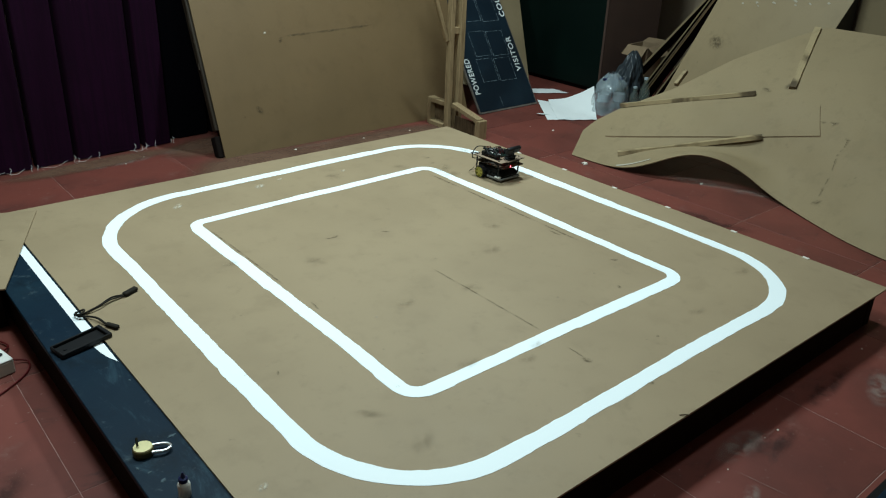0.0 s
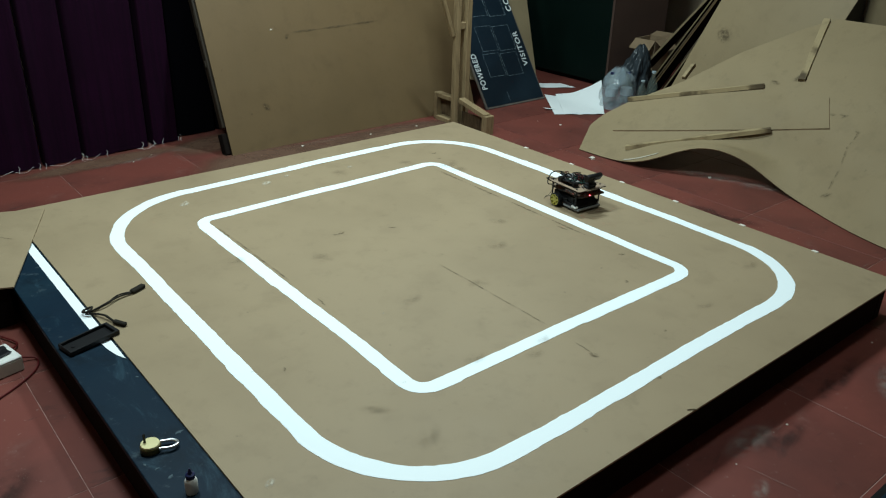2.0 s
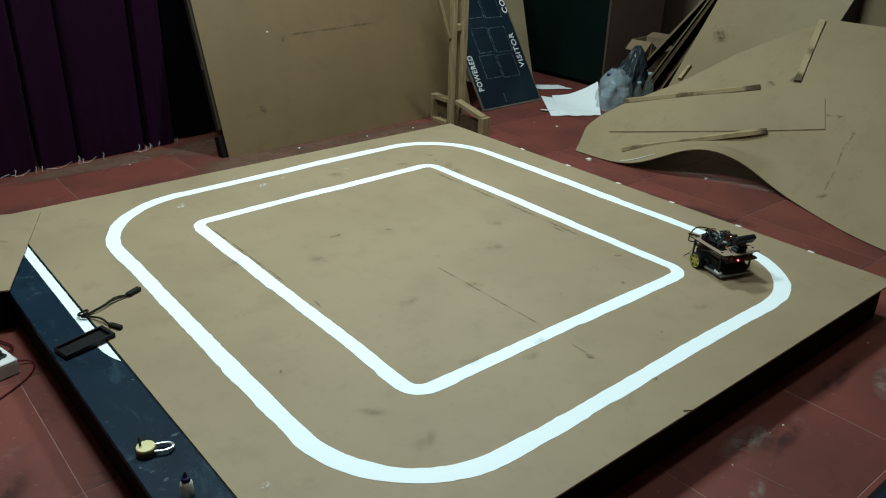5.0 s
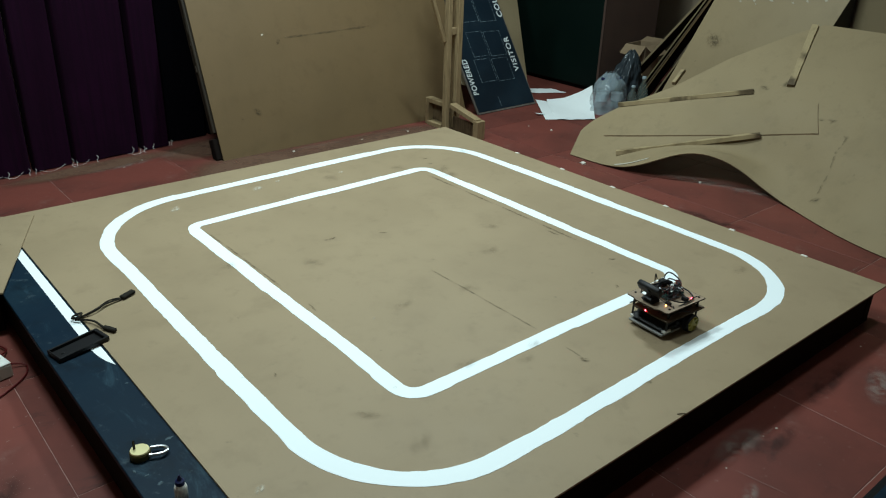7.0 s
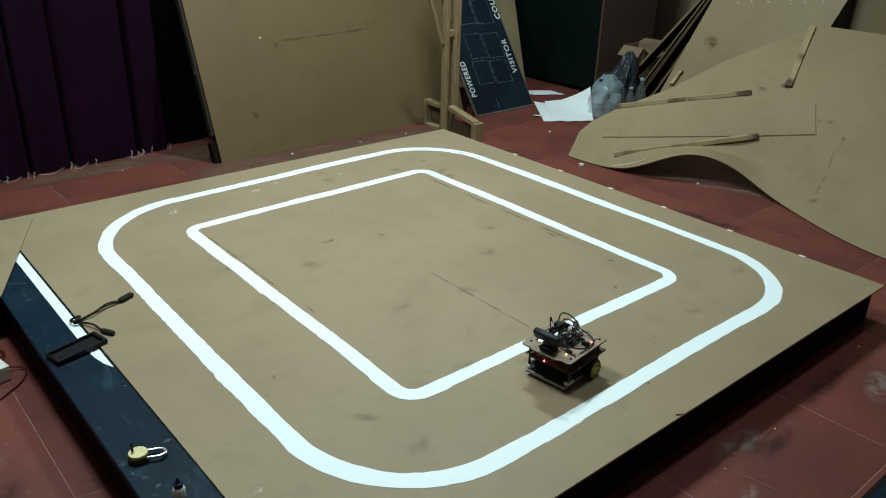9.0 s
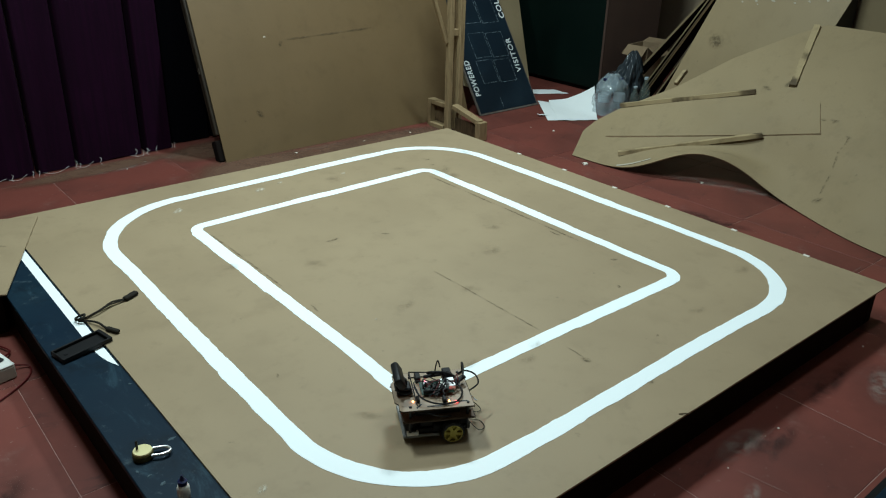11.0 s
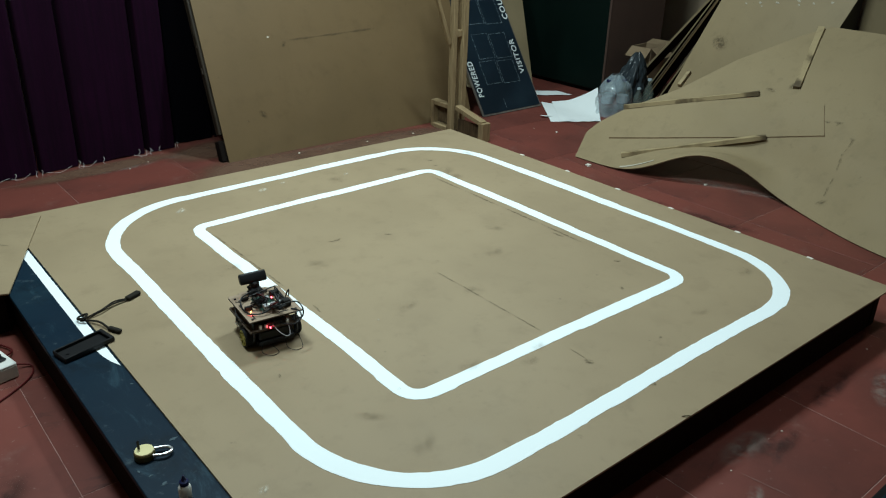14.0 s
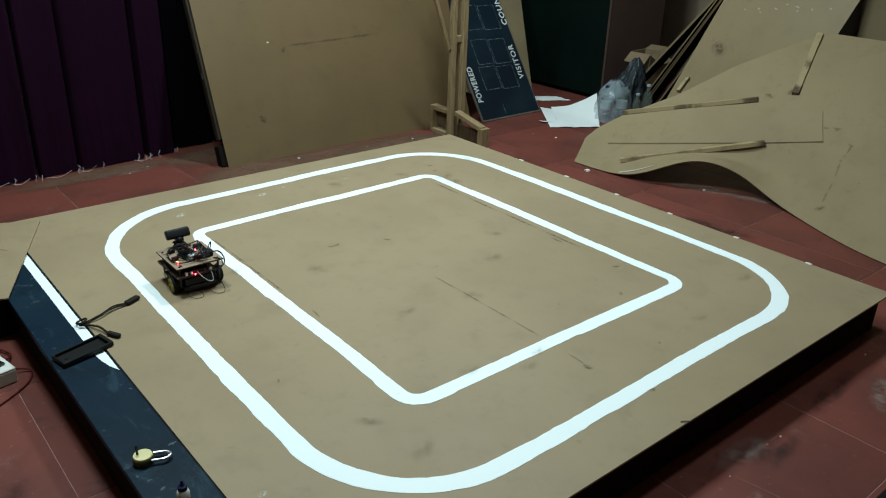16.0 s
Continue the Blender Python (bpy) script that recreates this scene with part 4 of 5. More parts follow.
# ---- things on and beside the track ----


def left_sheet():
    a, b = Vector((-1.066, 1.19, 0)), Vector((-1.337, 0.54, 0))
    d = (b - a).normalized()
    turn = math.degrees(math.atan2(d.y, d.x))
    m = pose(a.x, a.y, H + 0.0050, 0, 0, turn)
    ob = base("hardboard_offcut", "brown hardboard offcut lying over the track's corner", "board", m)
    part("offcut_face", box(0, 0.705, -1.1, 0.0, -0.003, 0.003, 0.0008), MDF, ob)
    part("scrape", mark(0.10, 0.012), PENCIL, ob, m=pose(0.28, -0.10, 0.003, 0, 0, 60))

    # Near-black block added to fill the dark space under the offcut.
    thing("dark_crate", box(-2.3, -1.345, 0.575, 1.35, 0.0, H - 0.001, 0.004), FRAME_AND_SHADE, "low near-black block under the hardboard offcut", "crate")


left_sheet()


def black_tray():
    m = pose(-1.244, 0.062, H - 0.0012, 0, -2.5, 12)
    ob = base("battery_holder", "empty black plastic battery holder with its lead", "battery holder", m)
    part("tray_floor", box(-0.076, 0.076, -0.033, 0.033, 0.0, 0.004), BLACK_PLASTIC, ob)
    for x0, x1, y0, y1 in ((-0.078, 0.078, -0.036, -0.031), (-0.078, 0.078, 0.031, 0.036), (-0.078, -0.073, -0.031, 0.031), (0.066, 0.078, -0.031, 0.031)):
        part("tray_wall", box(x0, x1, y0, y1, 0.0, 0.015, 0.0015), BLACK_PLASTIC, ob)
    part("screw_hole", lathe([(0.006, 0.0042), (0.006, 0.0060), (0.004, 0.0062)], 14), CHIP, ob, m=pose(-0.05, 0.002, 0))


black_tray()


def cable_lead():
    ob = base("cable_lead", "short black cable with plugs lying across the edge", "cable")
    z = H + 0.006
    part("cord", tube([(-1.19, 0.225, z), (-1.14, 0.235, z + 0.006), (-1.09, 0.262, z + 0.004), (-1.045, 0.272, z)], 0.0030), WORN_CABLE, ob)
    part("cord", tube([(-1.19, 0.225, z), (-1.13, 0.252, z), (-1.085, 0.268, z + 0.008), (-1.045, 0.275, z + 0.002)], 0.0028), WORN_CABLE, ob)
    part("cord", tube([(-1.205, 0.225, z - 0.004), (-1.185, 0.205, z), (-1.165, 0.165, z + 0.006), (-1.155, 0.13, z + 0.002), (-1.148, 0.108, z)], 0.0036), WORN_CABLE, ob)
    part("plug", box(-0.028, 0.028, -0.010, 0.010, -0.006, 0.007, 0.003), WORN_CABLE, ob, m=pose(-1.018, 0.285, z + 0.002, 0, 0, 26))
    part("plug", box(-0.024, 0.024, -0.008, 0.008, -0.006, 0.006, 0.003), WORN_CABLE, ob, m=pose(-1.142, 0.098, z + 0.002, 0, 0, -62))
    part("knot", tube([(-1.21, 0.235, z), (-1.195, 0.215, z + 0.008), (-1.18, 0.24, z + 0.006), (-1.20, 0.248, z)], 0.0036, closed=True), WORN_CABLE, ob)


cable_lead()


def padlock():
    ob = base("padlock", "round brass padlock with key, lying on its back", "padlock", pose(-1.286, -0.526, H - 0.0065, 0, 0, -22))
    part("lock_body", lathe([(0.0225, 0.0), (0.025, 0.003), (0.025, 0.016), (0.0225, 0.020)], 28), DARK_BRASS, ob)
    part("lock_face", lathe([(0.023, 0.0195), (0.022, 0.0225), (0.006, 0.0228)], 28), BRASS, ob, "pale brass face")
    part("shackle", tube([(0.020, -0.014, 0.011), (0.046, -0.015, 0.011), (0.060, -0.008, 0.011), (0.062, 0.004, 0.011), (0.050, 0.013, 0.011), (0.022, 0.014, 0.011)], 0.0042, steps=8), STEEL, ob, "polished steel shackle")
    part("key", box(-0.003, 0.003, -0.0015, 0.0015, 0.020, 0.048, 0.0008), CHIP, ob, m=pose(-0.012, 0.004, 0, 0, 0, 30))


padlock()


def glue_bottle():
    ob = base("glue_bottle", "small white glue bottle with dark blue cap", "bottle", pose(-1.267, -0.724, H - 0.0065))
    part("bottle_body", lathe([(0.012, 0.0), (0.0145, 0.002), (0.0145, 0.034), (0.012, 0.040), (0.008, 0.043)], 20), WHITE_PLASTIC, ob, smooth=True)
    part("cap", lathe([(0.0105, 0.0425), (0.0105, 0.052), (0.006, 0.055), (0.0025, 0.066), (0.0015, 0.068)], 16), NAVY_CAP, ob)


glue_bottle()


def switch_box():
    ob = base("switch_box", "white plastic switch box with red wire on the floor", "switch box", pose(-1.507, 0.30, 0.0, 0, 0, 12))
    part("box_body", box(-0.10, 0.10, -0.055, 0.055, 0.0, 0.045, 0.004), IVORY, ob)
    part("box_lid", box(-0.10, 0.10, -0.055, 0.055, 0.0455, 0.052, 0.003), WHITE_PLASTIC, ob)
    part("rocker", box(-0.03, 0.03, -0.02, 0.02, 0.052, 0.060, 0.004), CHIP, ob, m=pose(0.055, -0.005, 0, 0, 0, 10))
    part("rocker", box(-0.012, 0.012, -0.03, -0.008, 0.052, 0.059, 0.003), CHIP, ob, m=pose(0.075, 0.045, 0))
    part("lead", tube([(0.09, 0.055, 0.02), (0.15, 0.10, 0.01), (0.13, 0.22, 0.008), (0.14, 0.34, 0.006)], 0.003), RED_WIRE, ob)
    part("lead", tube([(0.10, 0.0, 0.02), (0.15, -0.03, 0.006), (0.10, -0.10, 0.005), (-0.05, -0.16, 0.005), (-0.2, -0.16, 0.005)], 0.003), RED_WIRE, ob)


switch_box()


def dark_slab():
    ob = base("dark_slab", "flat dark board with a painted pale shine on the floor", "case", pose(0.05, -1.66, 0.0, 0, 0, 0))
    part("slab_body", box(-0.35, 0.75, -0.45, 0.0, 0.0, 0.03, 0.004), BLACK_PLASTIC, ob)
    part("case_top", box(-0.335, 0.735, -0.435, -0.02, 0.0305, 0.036, 0.002), BLACK_BOARD, ob)
    # Paler patch paints the shine of the dark top into the colour.
    part("case_label", box(0.12, 0.30, -0.16, -0.055, 0.0365, 0.038), FAINT_BLUE, ob)


_k = Mat("pale_blue_shine", (0.10, 0.17, 0.20), 0.5)
_k.tint(_k.ramp(_k.noise(30.0, 4), 0.4, 0.6), (0.04, 0.07, 0.09), 0.8)
FAINT_BLUE = _k.m
dark_slab()


def floor_marks():
    """Dust along the walls and dark worn patches, as stains of the floor."""
    floor = bpy.data.objects["floor"]
    rnd = random.Random(14)
    for x, y, l, w, a in ((-0.45, 2.05, 0.5, 0.10, 4), (-0.05, 2.1, 0.4, 0.14, 8), (0.6, 1.76, 0.9, 0.07, 1), (1.2, 1.74, 0.6, 0.06, 0), (2.0, 0.05, 0.55, 0.16, -65), (2.1, -0.25, 0.4, 0.12, -60), (1.45, 0.3, 0.3, 0.1, -70), (0.12, -1.33, 0.30, 0.10, 0), (0.75, -1.45, 0.30, 0.10, 20), (-0.05, -1.46, 0.12, 0.05, 20)):
        part("dust_patch", mark(l, w), DUST, floor, m=pose(x, y, 0.0012, 0, 0, a))
    for x, y, l, w, a in ((0.62, -1.34, 0.45, 0.08, 8), (0.20, -1.38, 0.3, 0.10, 0), (1.55, -0.3, 0.5, 0.12, -80), (1.5, 0.15, 0.5, 0.05, -75), (2.2, 1.45, 0.05, 0.02, 0), (2.05, 1.5, 0.03, 0.02, 0), (2.15, 1.3, 0.03, 0.02, 30), (0.9, -1.75, 0.5, 0.3, 0), (-1.6, -0.3, 0.3, 0.15, 40)):
        part("floor_stain", mark(l, w), SOOT, floor, m=pose(x, y, 0.0014, 0, 0, a))
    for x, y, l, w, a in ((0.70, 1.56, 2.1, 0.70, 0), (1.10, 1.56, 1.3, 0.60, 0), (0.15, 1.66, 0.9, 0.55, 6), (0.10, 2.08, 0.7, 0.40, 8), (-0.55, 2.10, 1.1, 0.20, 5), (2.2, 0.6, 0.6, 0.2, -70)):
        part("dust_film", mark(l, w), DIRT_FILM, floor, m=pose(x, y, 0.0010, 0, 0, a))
    # thin pale scratches
    for x, y, l, a in ((0.012, -1.45, 0.18, -80), (0.24, -1.352, 0.07, 5), (0.62, -1.30, 0.10, -40), (1.52, -1.0, 0.25, 0), (-0.2, 1.95, 0.2, -88)):
        part("scratch", mark(l, 0.006), DUST, floor, m=pose(x, y, 0.0016, 0, 0, a))


floor_marks()


def crumbs():
    """Plaster crumbs and chips on the floor."""
    rnd = random.Random(21)
    for x, y, s in ((1.70, 0.62, 0.05), (0.13, 1.60, 0.03), (0.27, -1.357, 0.009), (0.205, -1.352, 0.007), (-0.008, -1.362, 0.007), (1.98, 0.03, 0.03), (0.15, 1.84, 0.012), (0.46, 1.75, 0.024), (0.92, 1.72, 0.018), (1.26, 1.70, 0.02), (-0.42, 2.02, 0.014), (-0.30, 2.08, 0.012), (1.30, -1.15, 0.012), (0.95, -1.30, 0.009), (2.0, 1.35, 0.012), (2.06, 1.2, 0.02)):
        bm = bmesh.new()
        s *= 0.45
        bmesh.ops.create_icosphere(bm, subdivisions=2, radius=s)
        for v in bm.verts:
            v.co *= 0.75 + 0.5 * wob(v.co.x * 60 + x * 9, v.co.y * 60, v.co.z * 60 + y)
            v.co.z = max(0.0, v.co.z * 0.5 + s * 0.22)
        thing("plaster_crumb", bm, SEALANT, "pale plaster crumb on the red floor", "debris", pose(x, y, 0.0, 0, 0, 360 * rnd.random()), group="crumbs on the floor")


crumbs()


# ---- the robot car ----


def bar(length, depth, height, r):
    """A bar along y with a rounded section and softened ends."""
    sec = []
    for cx, cz, start in ((1, 1, 0), (-1, 1, 90), (-1, -1, 180), (1, -1, 270)):
        for k in range(5):
            a = radians(start + 22.5 * k)
            sec.append((cx * (depth / 2 - r) + r * math.cos(a), cz * (height / 2 - r) + r * math.sin(a)))
    bm = bmesh.new()
    rings = []
    for y, s in ((-0.5, 0.80), (-0.485, 0.93), (-0.46, 1.0), (0.46, 1.0), (0.485, 0.93), (0.5, 0.80)):
        rings.append([bm.verts.new((x * s, y * length, z * s)) for x, z in sec])
    for a, b in zip(rings, rings[1:]):
        for k in range(len(sec)):
            bm.faces.new((a[k], a[(k + 1) % len(sec)], b[(k + 1) % len(sec)], b[k]))
    bm.faces.new(rings[0])
    bm.faces.new(rings[-1])
    return bm


def plate(points, z0, z1, bm=None):
    """A flat plate with the given outline."""
    bm = bm or bmesh.new()
    lo = [bm.verts.new((x, y, z0)) for x, y in points]
    hi = [bm.verts.new((x, y, z1)) for x, y in points]
    bm.faces.new(lo[::-1])
    bm.faces.new(hi)
    n = len(points)
    for i in range(n):
        bm.faces.new((lo[i], lo[(i + 1) % n], hi[(i + 1) % n], hi[i]))
    return bm


def burnt_edge(points, z0, z1):
    """The dark rim that a laser leaves round a plate."""
    bm = bmesh.new()
    cx, cy = sum(p[0] for p in points) / len(points), sum(p[1] for p in points) / len(points)
    rings = []
    for x, y in points:
        k = 1.012
        rings.append([bm.verts.new((cx + (x - cx) * f, cy + (y - cy) * f, z)) for f, z in ((1.0, z0), (k, z0), (k, z1), (1.0, z1))])
    for a, b in zip(rings, rings[1:] + rings[:1]):
        for q in range(4):
            bm.faces.new((a[q], b[q], b[(q + 1) % 4], a[(q + 1) % 4]))
    return bm


def robot_car():
    """Origin on the ground under the top deck's middle; x points ahead, y to its left."""
    ob = base("robot_car", "small two-deck robot car with webcam, wires and glowing lights", "robot")
    part("chassis", box(-0.086, 0.078, -0.056, 0.056, 0.014, 0.030, 0.003), BLACK_PLASTIC, ob)
    part("battery_pack", box(-0.080, 0.046, -0.054, 0.054, 0.030, 0.060, 0.004), BLACK_PLASTIC, ob)
    part("bumper", box(0.080, 0.089, -0.068, 0.068, 0.010, 0.019, 0.002), GREY_METAL, ob, "pale grey metal front strip")
    for s in (-1, 1):
        part("side_strip", box(-0.005, 0.080, s * 0.064 - 0.004, s * 0.064 + 0.004, 0.010, 0.019, 0.002), GREY_METAL, ob)
        part("tray_side", box(-0.082, 0.079, s * 0.0595 - 0.0015, s * 0.0595 + 0.0015, 0.019, 0.032, 0.001), BLACK_PLASTIC, ob)
        part("gear_motor", box(-0.05, 0.012, s * 0.055 - 0.010, s * 0.055 + 0.010, 0.020, 0.044, 0.004), BLACK_PLASTIC, ob)
        sensor = part("sensor", box(0.050, 0.080, s * 0.064 - 0.008, s * 0.064 + 0.008, 0.020, 0.030, 0.002), WHITE_PLASTIC, ob, "white sensor module")
        part("sensor_head", box(0.056, 0.074, s * 0.064 - 0.006, s * 0.064 + 0.006, 0.0302, 0.036, 0.002), CHIP, sensor)
    part("tray_floor", box(0.0, 0.080, -0.057, 0.057, 0.010, 0.0138, 0.001), BLACK_PLASTIC, ob)
    part("caster", lathe([(0.004, 0.0), (0.009, 0.004), (0.009, 0.010), (0.006, 0.0145)], 14), STEEL, ob, m=pose(0.055, 0, 0))
    low = [(-0.090, -0.058), (0.086, -0.058), (0.091, -0.054), (0.091, 0.078), (0.086, 0.083), (-0.090, 0.083)]
    lower = part("lower_deck", plate(low, 0.068, 0.0725), DECK_DARK, ob, "dark brown laser-cut hardboard deck")
    part("burnt_edge", burnt_edge(low, 0.0682, 0.0723), BURNT, lower, "dark scorched cut edge")
    top = [(-0.087, -0.082), (0.092, -0.082), (0.099, -0.076), (0.099, -0.050), (0.107, -0.040), (0.107, 0.040), (0.099, 0.050), (0.099, 0.076), (0.092, 0.082), (-0.087, 0.082)]
    # the upper deck has an open window beside the circuit board
    face = plate([(-0.087, -0.030), (0.107, -0.030), (0.107, 0.040), (0.099, 0.050), (0.099, 0.076), (0.092, 0.082), (-0.087, 0.082)], 0.1015, 0.1055)
    plate([(0.058, -0.064), (0.099, -0.064), (0.099, -0.050), (0.107, -0.040), (0.107, -0.030), (0.058, -0.030)], 0.1015, 0.1055, face)
    plate([(-0.087, -0.082), (0.092, -0.082), (0.099, -0.076), (0.099, -0.064), (-0.087, -0.064)], 0.1015, 0.1055, face)
    plate([(-0.087, -0.064), (-0.030, -0.064), (-0.030, -0.030), (-0.087, -0.030)], 0.1015, 0.1055, face)
    deck = part("upper_deck", face, DECK, ob, "pale brown laser-cut hardboard deck with a window")
    part("burnt_edge", burnt_edge(top, 0.1017, 0.1053), BURNT, deck, "dark scorched cut edge")
    rim = box(-0.030, 0.058, -0.064, -0.0632, 0.1017, 0.1053)
    for x0, x1, y0, y1 in ((-0.030, 0.058, -0.0308, -0.030), (-0.030, -0.0292, -0.0632, -0.0308), (0.0572, 0.058, -0.0632, -0.0308)):
        box(x0, x1, y0, y1, 0.1017, 0.1053, 0, rim)
    part("window_edge", rim, BURNT, deck, "dark scorched cut edge")
    for x, y, l, a in ((-0.060, 0.060, 0.030, 0), (0.010, 0.070, 0.040, 0), (-0.070, -0.030, 0.030, 90), (0.050, 0.066, 0.020, 45)):
        part("slot", box(-l / 2, l / 2, -0.0022, 0.0022, 0.1056, 0.1062), CHIP, deck, "dark slot in the deck", m=pose(x, y, 0, 0, 0, a))
    for x in (-0.074, 0.072):
        for y in (-0.068, 0.068):
            post = part("standoff", rod((x, y, 0.030), (x, y, 0.1015), 0.0035), CHIP, ob)
            part("bolt", rod((x, y, 0.1055), (x, y, 0.1085), 0.0035), CHIP, post)
    part("motor_driver", box(-0.055, 0.058, -0.036, 0.062, 0.0735, 0.094, 0.002), CHIP, ob)
    part("sensor_plate", box(0.0, 0.034, -0.060, 0.060, 0.0, 0.003, 0.001), BLACK_PLASTIC, ob, m=pose(0.053, 0, 0.046, 0, 40, 0))
    part("terminal_block", box(-0.082, -0.06, -0.02, 0.045, 0.0735, 0.086, 0.001), CHIP, ob)
    for x, y in ((-0.083, -0.035), (-0.083, 0.032), (-0.083, 0.05)):
        part("capacitor", rod((x, y, 0.0735), (x, y, 0.085), 0.005), PORT, ob)
    # the single-board computer on the upper deck
    pcb = part("circuit_board", box(-0.048, 0.037, -0.026, 0.030, 0.112, 0.1138, 0.0005), PCB, ob, "green circuit board")
    part("chip", box(-0.012, 0.004, -0.006, 0.010, 0.1138, 0.1165, 0.0005), CHIP, pcb)
    part("port", box(-0.052, -0.034, 0.006, 0.021, 0.1138, 0.127, 0.001), PORT, pcb)
    part("port", box(-0.052, -0.034, -0.018, -0.003, 0.1138, 0.127, 0.001), PORT, pcb)
    part("port", box(0.012, 0.026, -0.02, -0.008, 0.1138, 0.1185, 0.001), PORT, pcb)
    part("sticker", box(-0.030, -0.014, -0.020, 0.004, 0.1139, 0.1146), WHITE_PLASTIC, pcb, "white sticker on the board")
    part("pin_header", box(-0.03, 0.032, 0.022, 0.028, 0.1138, 0.122, 0.0005), CHIP, pcb)
    for x, y in ((-0.044, -0.022), (0.033, -0.022), (-0.044, 0.026), (0.033, 0.026)):
        part("spacer", rod((x, y, 0.1055), (x, y, 0.112), 0.003), STEEL, pcb)
    # lights
    for x, y, z, mat in ((0.062, 0.046, 0.1075, LED_ORANGE), (0.020, -0.029, 0.1125, LED_RED), (-0.028, 0.056, 0.1075, LED_ORANGE), (-0.046, 0.060, 0.1075, LED_RED), (0.0905, -0.006, 0.0755, LED_RED), (-0.0915, 0.022, 0.0755, LED_RED)):
        part("indicator_led", lathe([(0.0018, -0.003), (0.0021, 0.0), (0.0016, 0.0015), (0.0006, 0.002)], 10), mat, ob, "glowing orange light" if mat is LED_ORANGE else "glowing red light", m=pose(x, y, z))
    # Added black blocks; the first two hide deck lights from the camera.
    for x0, x1, y0, y1, z1 in ((-0.020, -0.011, 0.046, 0.070, 0.121), (0.046, 0.053, 0.034, 0.056, 0.117), (-0.052, -0.030, -0.064, -0.040, 0.128), (0.030, 0.044, -0.060, -0.030, 0.124)):
        part("clutter_block", box(x0, x1, y0, y1, 0.1056, z1, 0.002), CLUTTER, ob)
    # webcam on a bent neck
    tip = pose(0.093, 0, 0.156, 0, 32, 0)
    cam_part = part("webcam", bar(0.084, 0.020, 0.034, 0.007), BLACK_PLASTIC, ob, "black bar-shaped webcam", m=tip, smooth=True)
    part("lens", rod((0.009, 0, 0), (0.013, 0, 0), 0.0075, n=18), CHIP, cam_part)
    part("webcam_neck", box(0.071, 0.095, -0.010, 0.010, 0.118, 0.147, 0.005), BLACK_PLASTIC, ob)
    part("webcam_clip", box(0.061, 0.103, -0.019, 0.019, 0.119, 0.128, 0.004), BLACK_PLASTIC, ob)
    part("neck_joint", rod((0.083, -0.014, 0.136), (0.083, 0.014, 0.136), 0.008, n=16), BLACK_PLASTIC, ob)
    part("webcam_foot", box(0.058, 0.098, -0.026, 0.022, 0.1055, 0.119, 0.006), BLACK_PLASTIC, ob)
    # wire guard over the far side of the upper deck
    for a, b in (((0.054, 0.064, 0.107), (0.058, -0.056, 0.127)), ((0.058, -0.056, 0.127), (-0.048, -0.060, 0.113)), ((0.058, -0.056, 0.1055), (0.058, -0.056, 0.127))):
        part("guard_rod", rod(a, b, 0.0017, n=8), CHIP, ob)
    # cables
    part("usb_cable", tube([(0.055, 0.018, 0.130), (0.040, 0.058, 0.122), (0.0, 0.072, 0.112), (-0.045, 0.066, 0.111), (-0.066, 0.035, 0.114), (-0.060, 0.005, 0.120), (-0.050, -0.010, 0.121)], 0.0023), CABLE, ob)
    part("usb_cable", tube([(-0.052, 0.012, 0.120), (-0.075, -0.01, 0.130), (-0.084, -0.045, 0.138), (-0.086, -0.070, 0.134), (-0.090, -0.084, 0.110), (-0.092, -0.080, 0.084), (-0.085, -0.05, 0.079)], 0.0023), CABLE, ob)
    part("usb_plug", box(-0.020, 0.020, -0.007, 0.007, -0.004, 0.004, 0.002), BLACK_PLASTIC, ob, m=pose(-0.066, -0.012, 0.121, 0, 12, 24))
    part("cable_bundle", tube([(-0.05, -0.02, 0.118), (-0.020, -0.036, 0.132), (0.014, -0.030, 0.126), (0.016, -0.044, 0.117), (-0.022, -0.046, 0.119), (-0.046, -0.036, 0.128)], 0.0045, closed=True), CABLE, ob)
    part("cable_bundle", tube([(-0.06, -0.03, 0.118), (-0.030, -0.024, 0.138), (0.004, -0.034, 0.136), (0.006, -0.052, 0.121), (-0.042, -0.054, 0.116)], 0.0032, closed=True), CABLE, ob)
    part("cable_loop", tube([(-0.07, -0.055, 0.108), (-0.095, -0.070, 0.108), (-0.122, -0.064, 0.098), (-0.126, -0.040, 0.086), (-0.100, -0.02, 0.080), (-0.082, -0.012, 0.079)], 0.0022), CABLE, ob)
    part("cable_loop", tube([(0.06, -0.03, 0.112), (0.100, -0.040, 0.098), (0.106, -0.055, 0.086), (0.09, -0.066, 0.077), (0.07, -0.06, 0.076)], 0.0018), CABLE, ob)
    part("grey_lead", tube([(-0.086, 0.012, 0.080), (-0.106, 0.004, 0.066), (-0.118, -0.014, 0.050), (-0.112, -0.030, 0.048), (-0.094, -0.034, 0.070), (-0.084, -0.03, 0.084)], 0.0013), GREY_WIRE, ob, "pale grey wire")
    part("loose_lead", tube([(-0.085, 0.045, 0.030), (-0.108, 0.058, 0.010), (-0.128, 0.040, 0.003), (-0.122, 0.012, 0.003), (-0.095, 0.02, 0.014)], 0.0010), CABLE, ob)
    part("loose_lead", tube([(-0.085, -0.025, 0.030), (-0.116, -0.018, 0.010), (-0.136, -0.036, 0.003), (-0.128, -0.062, 0.004), (-0.100, -0.062, 0.03), (-0.086, -0.05, 0.06)], 0.0010), CABLE, ob)
    rnd = random.Random(31)
    for k in range(11):
        # jumper wires that tangle over the circuit board
        x0, y0 = -0.045 + 0.08 * rnd.random(), -0.010 + 0.040 * rnd.random()
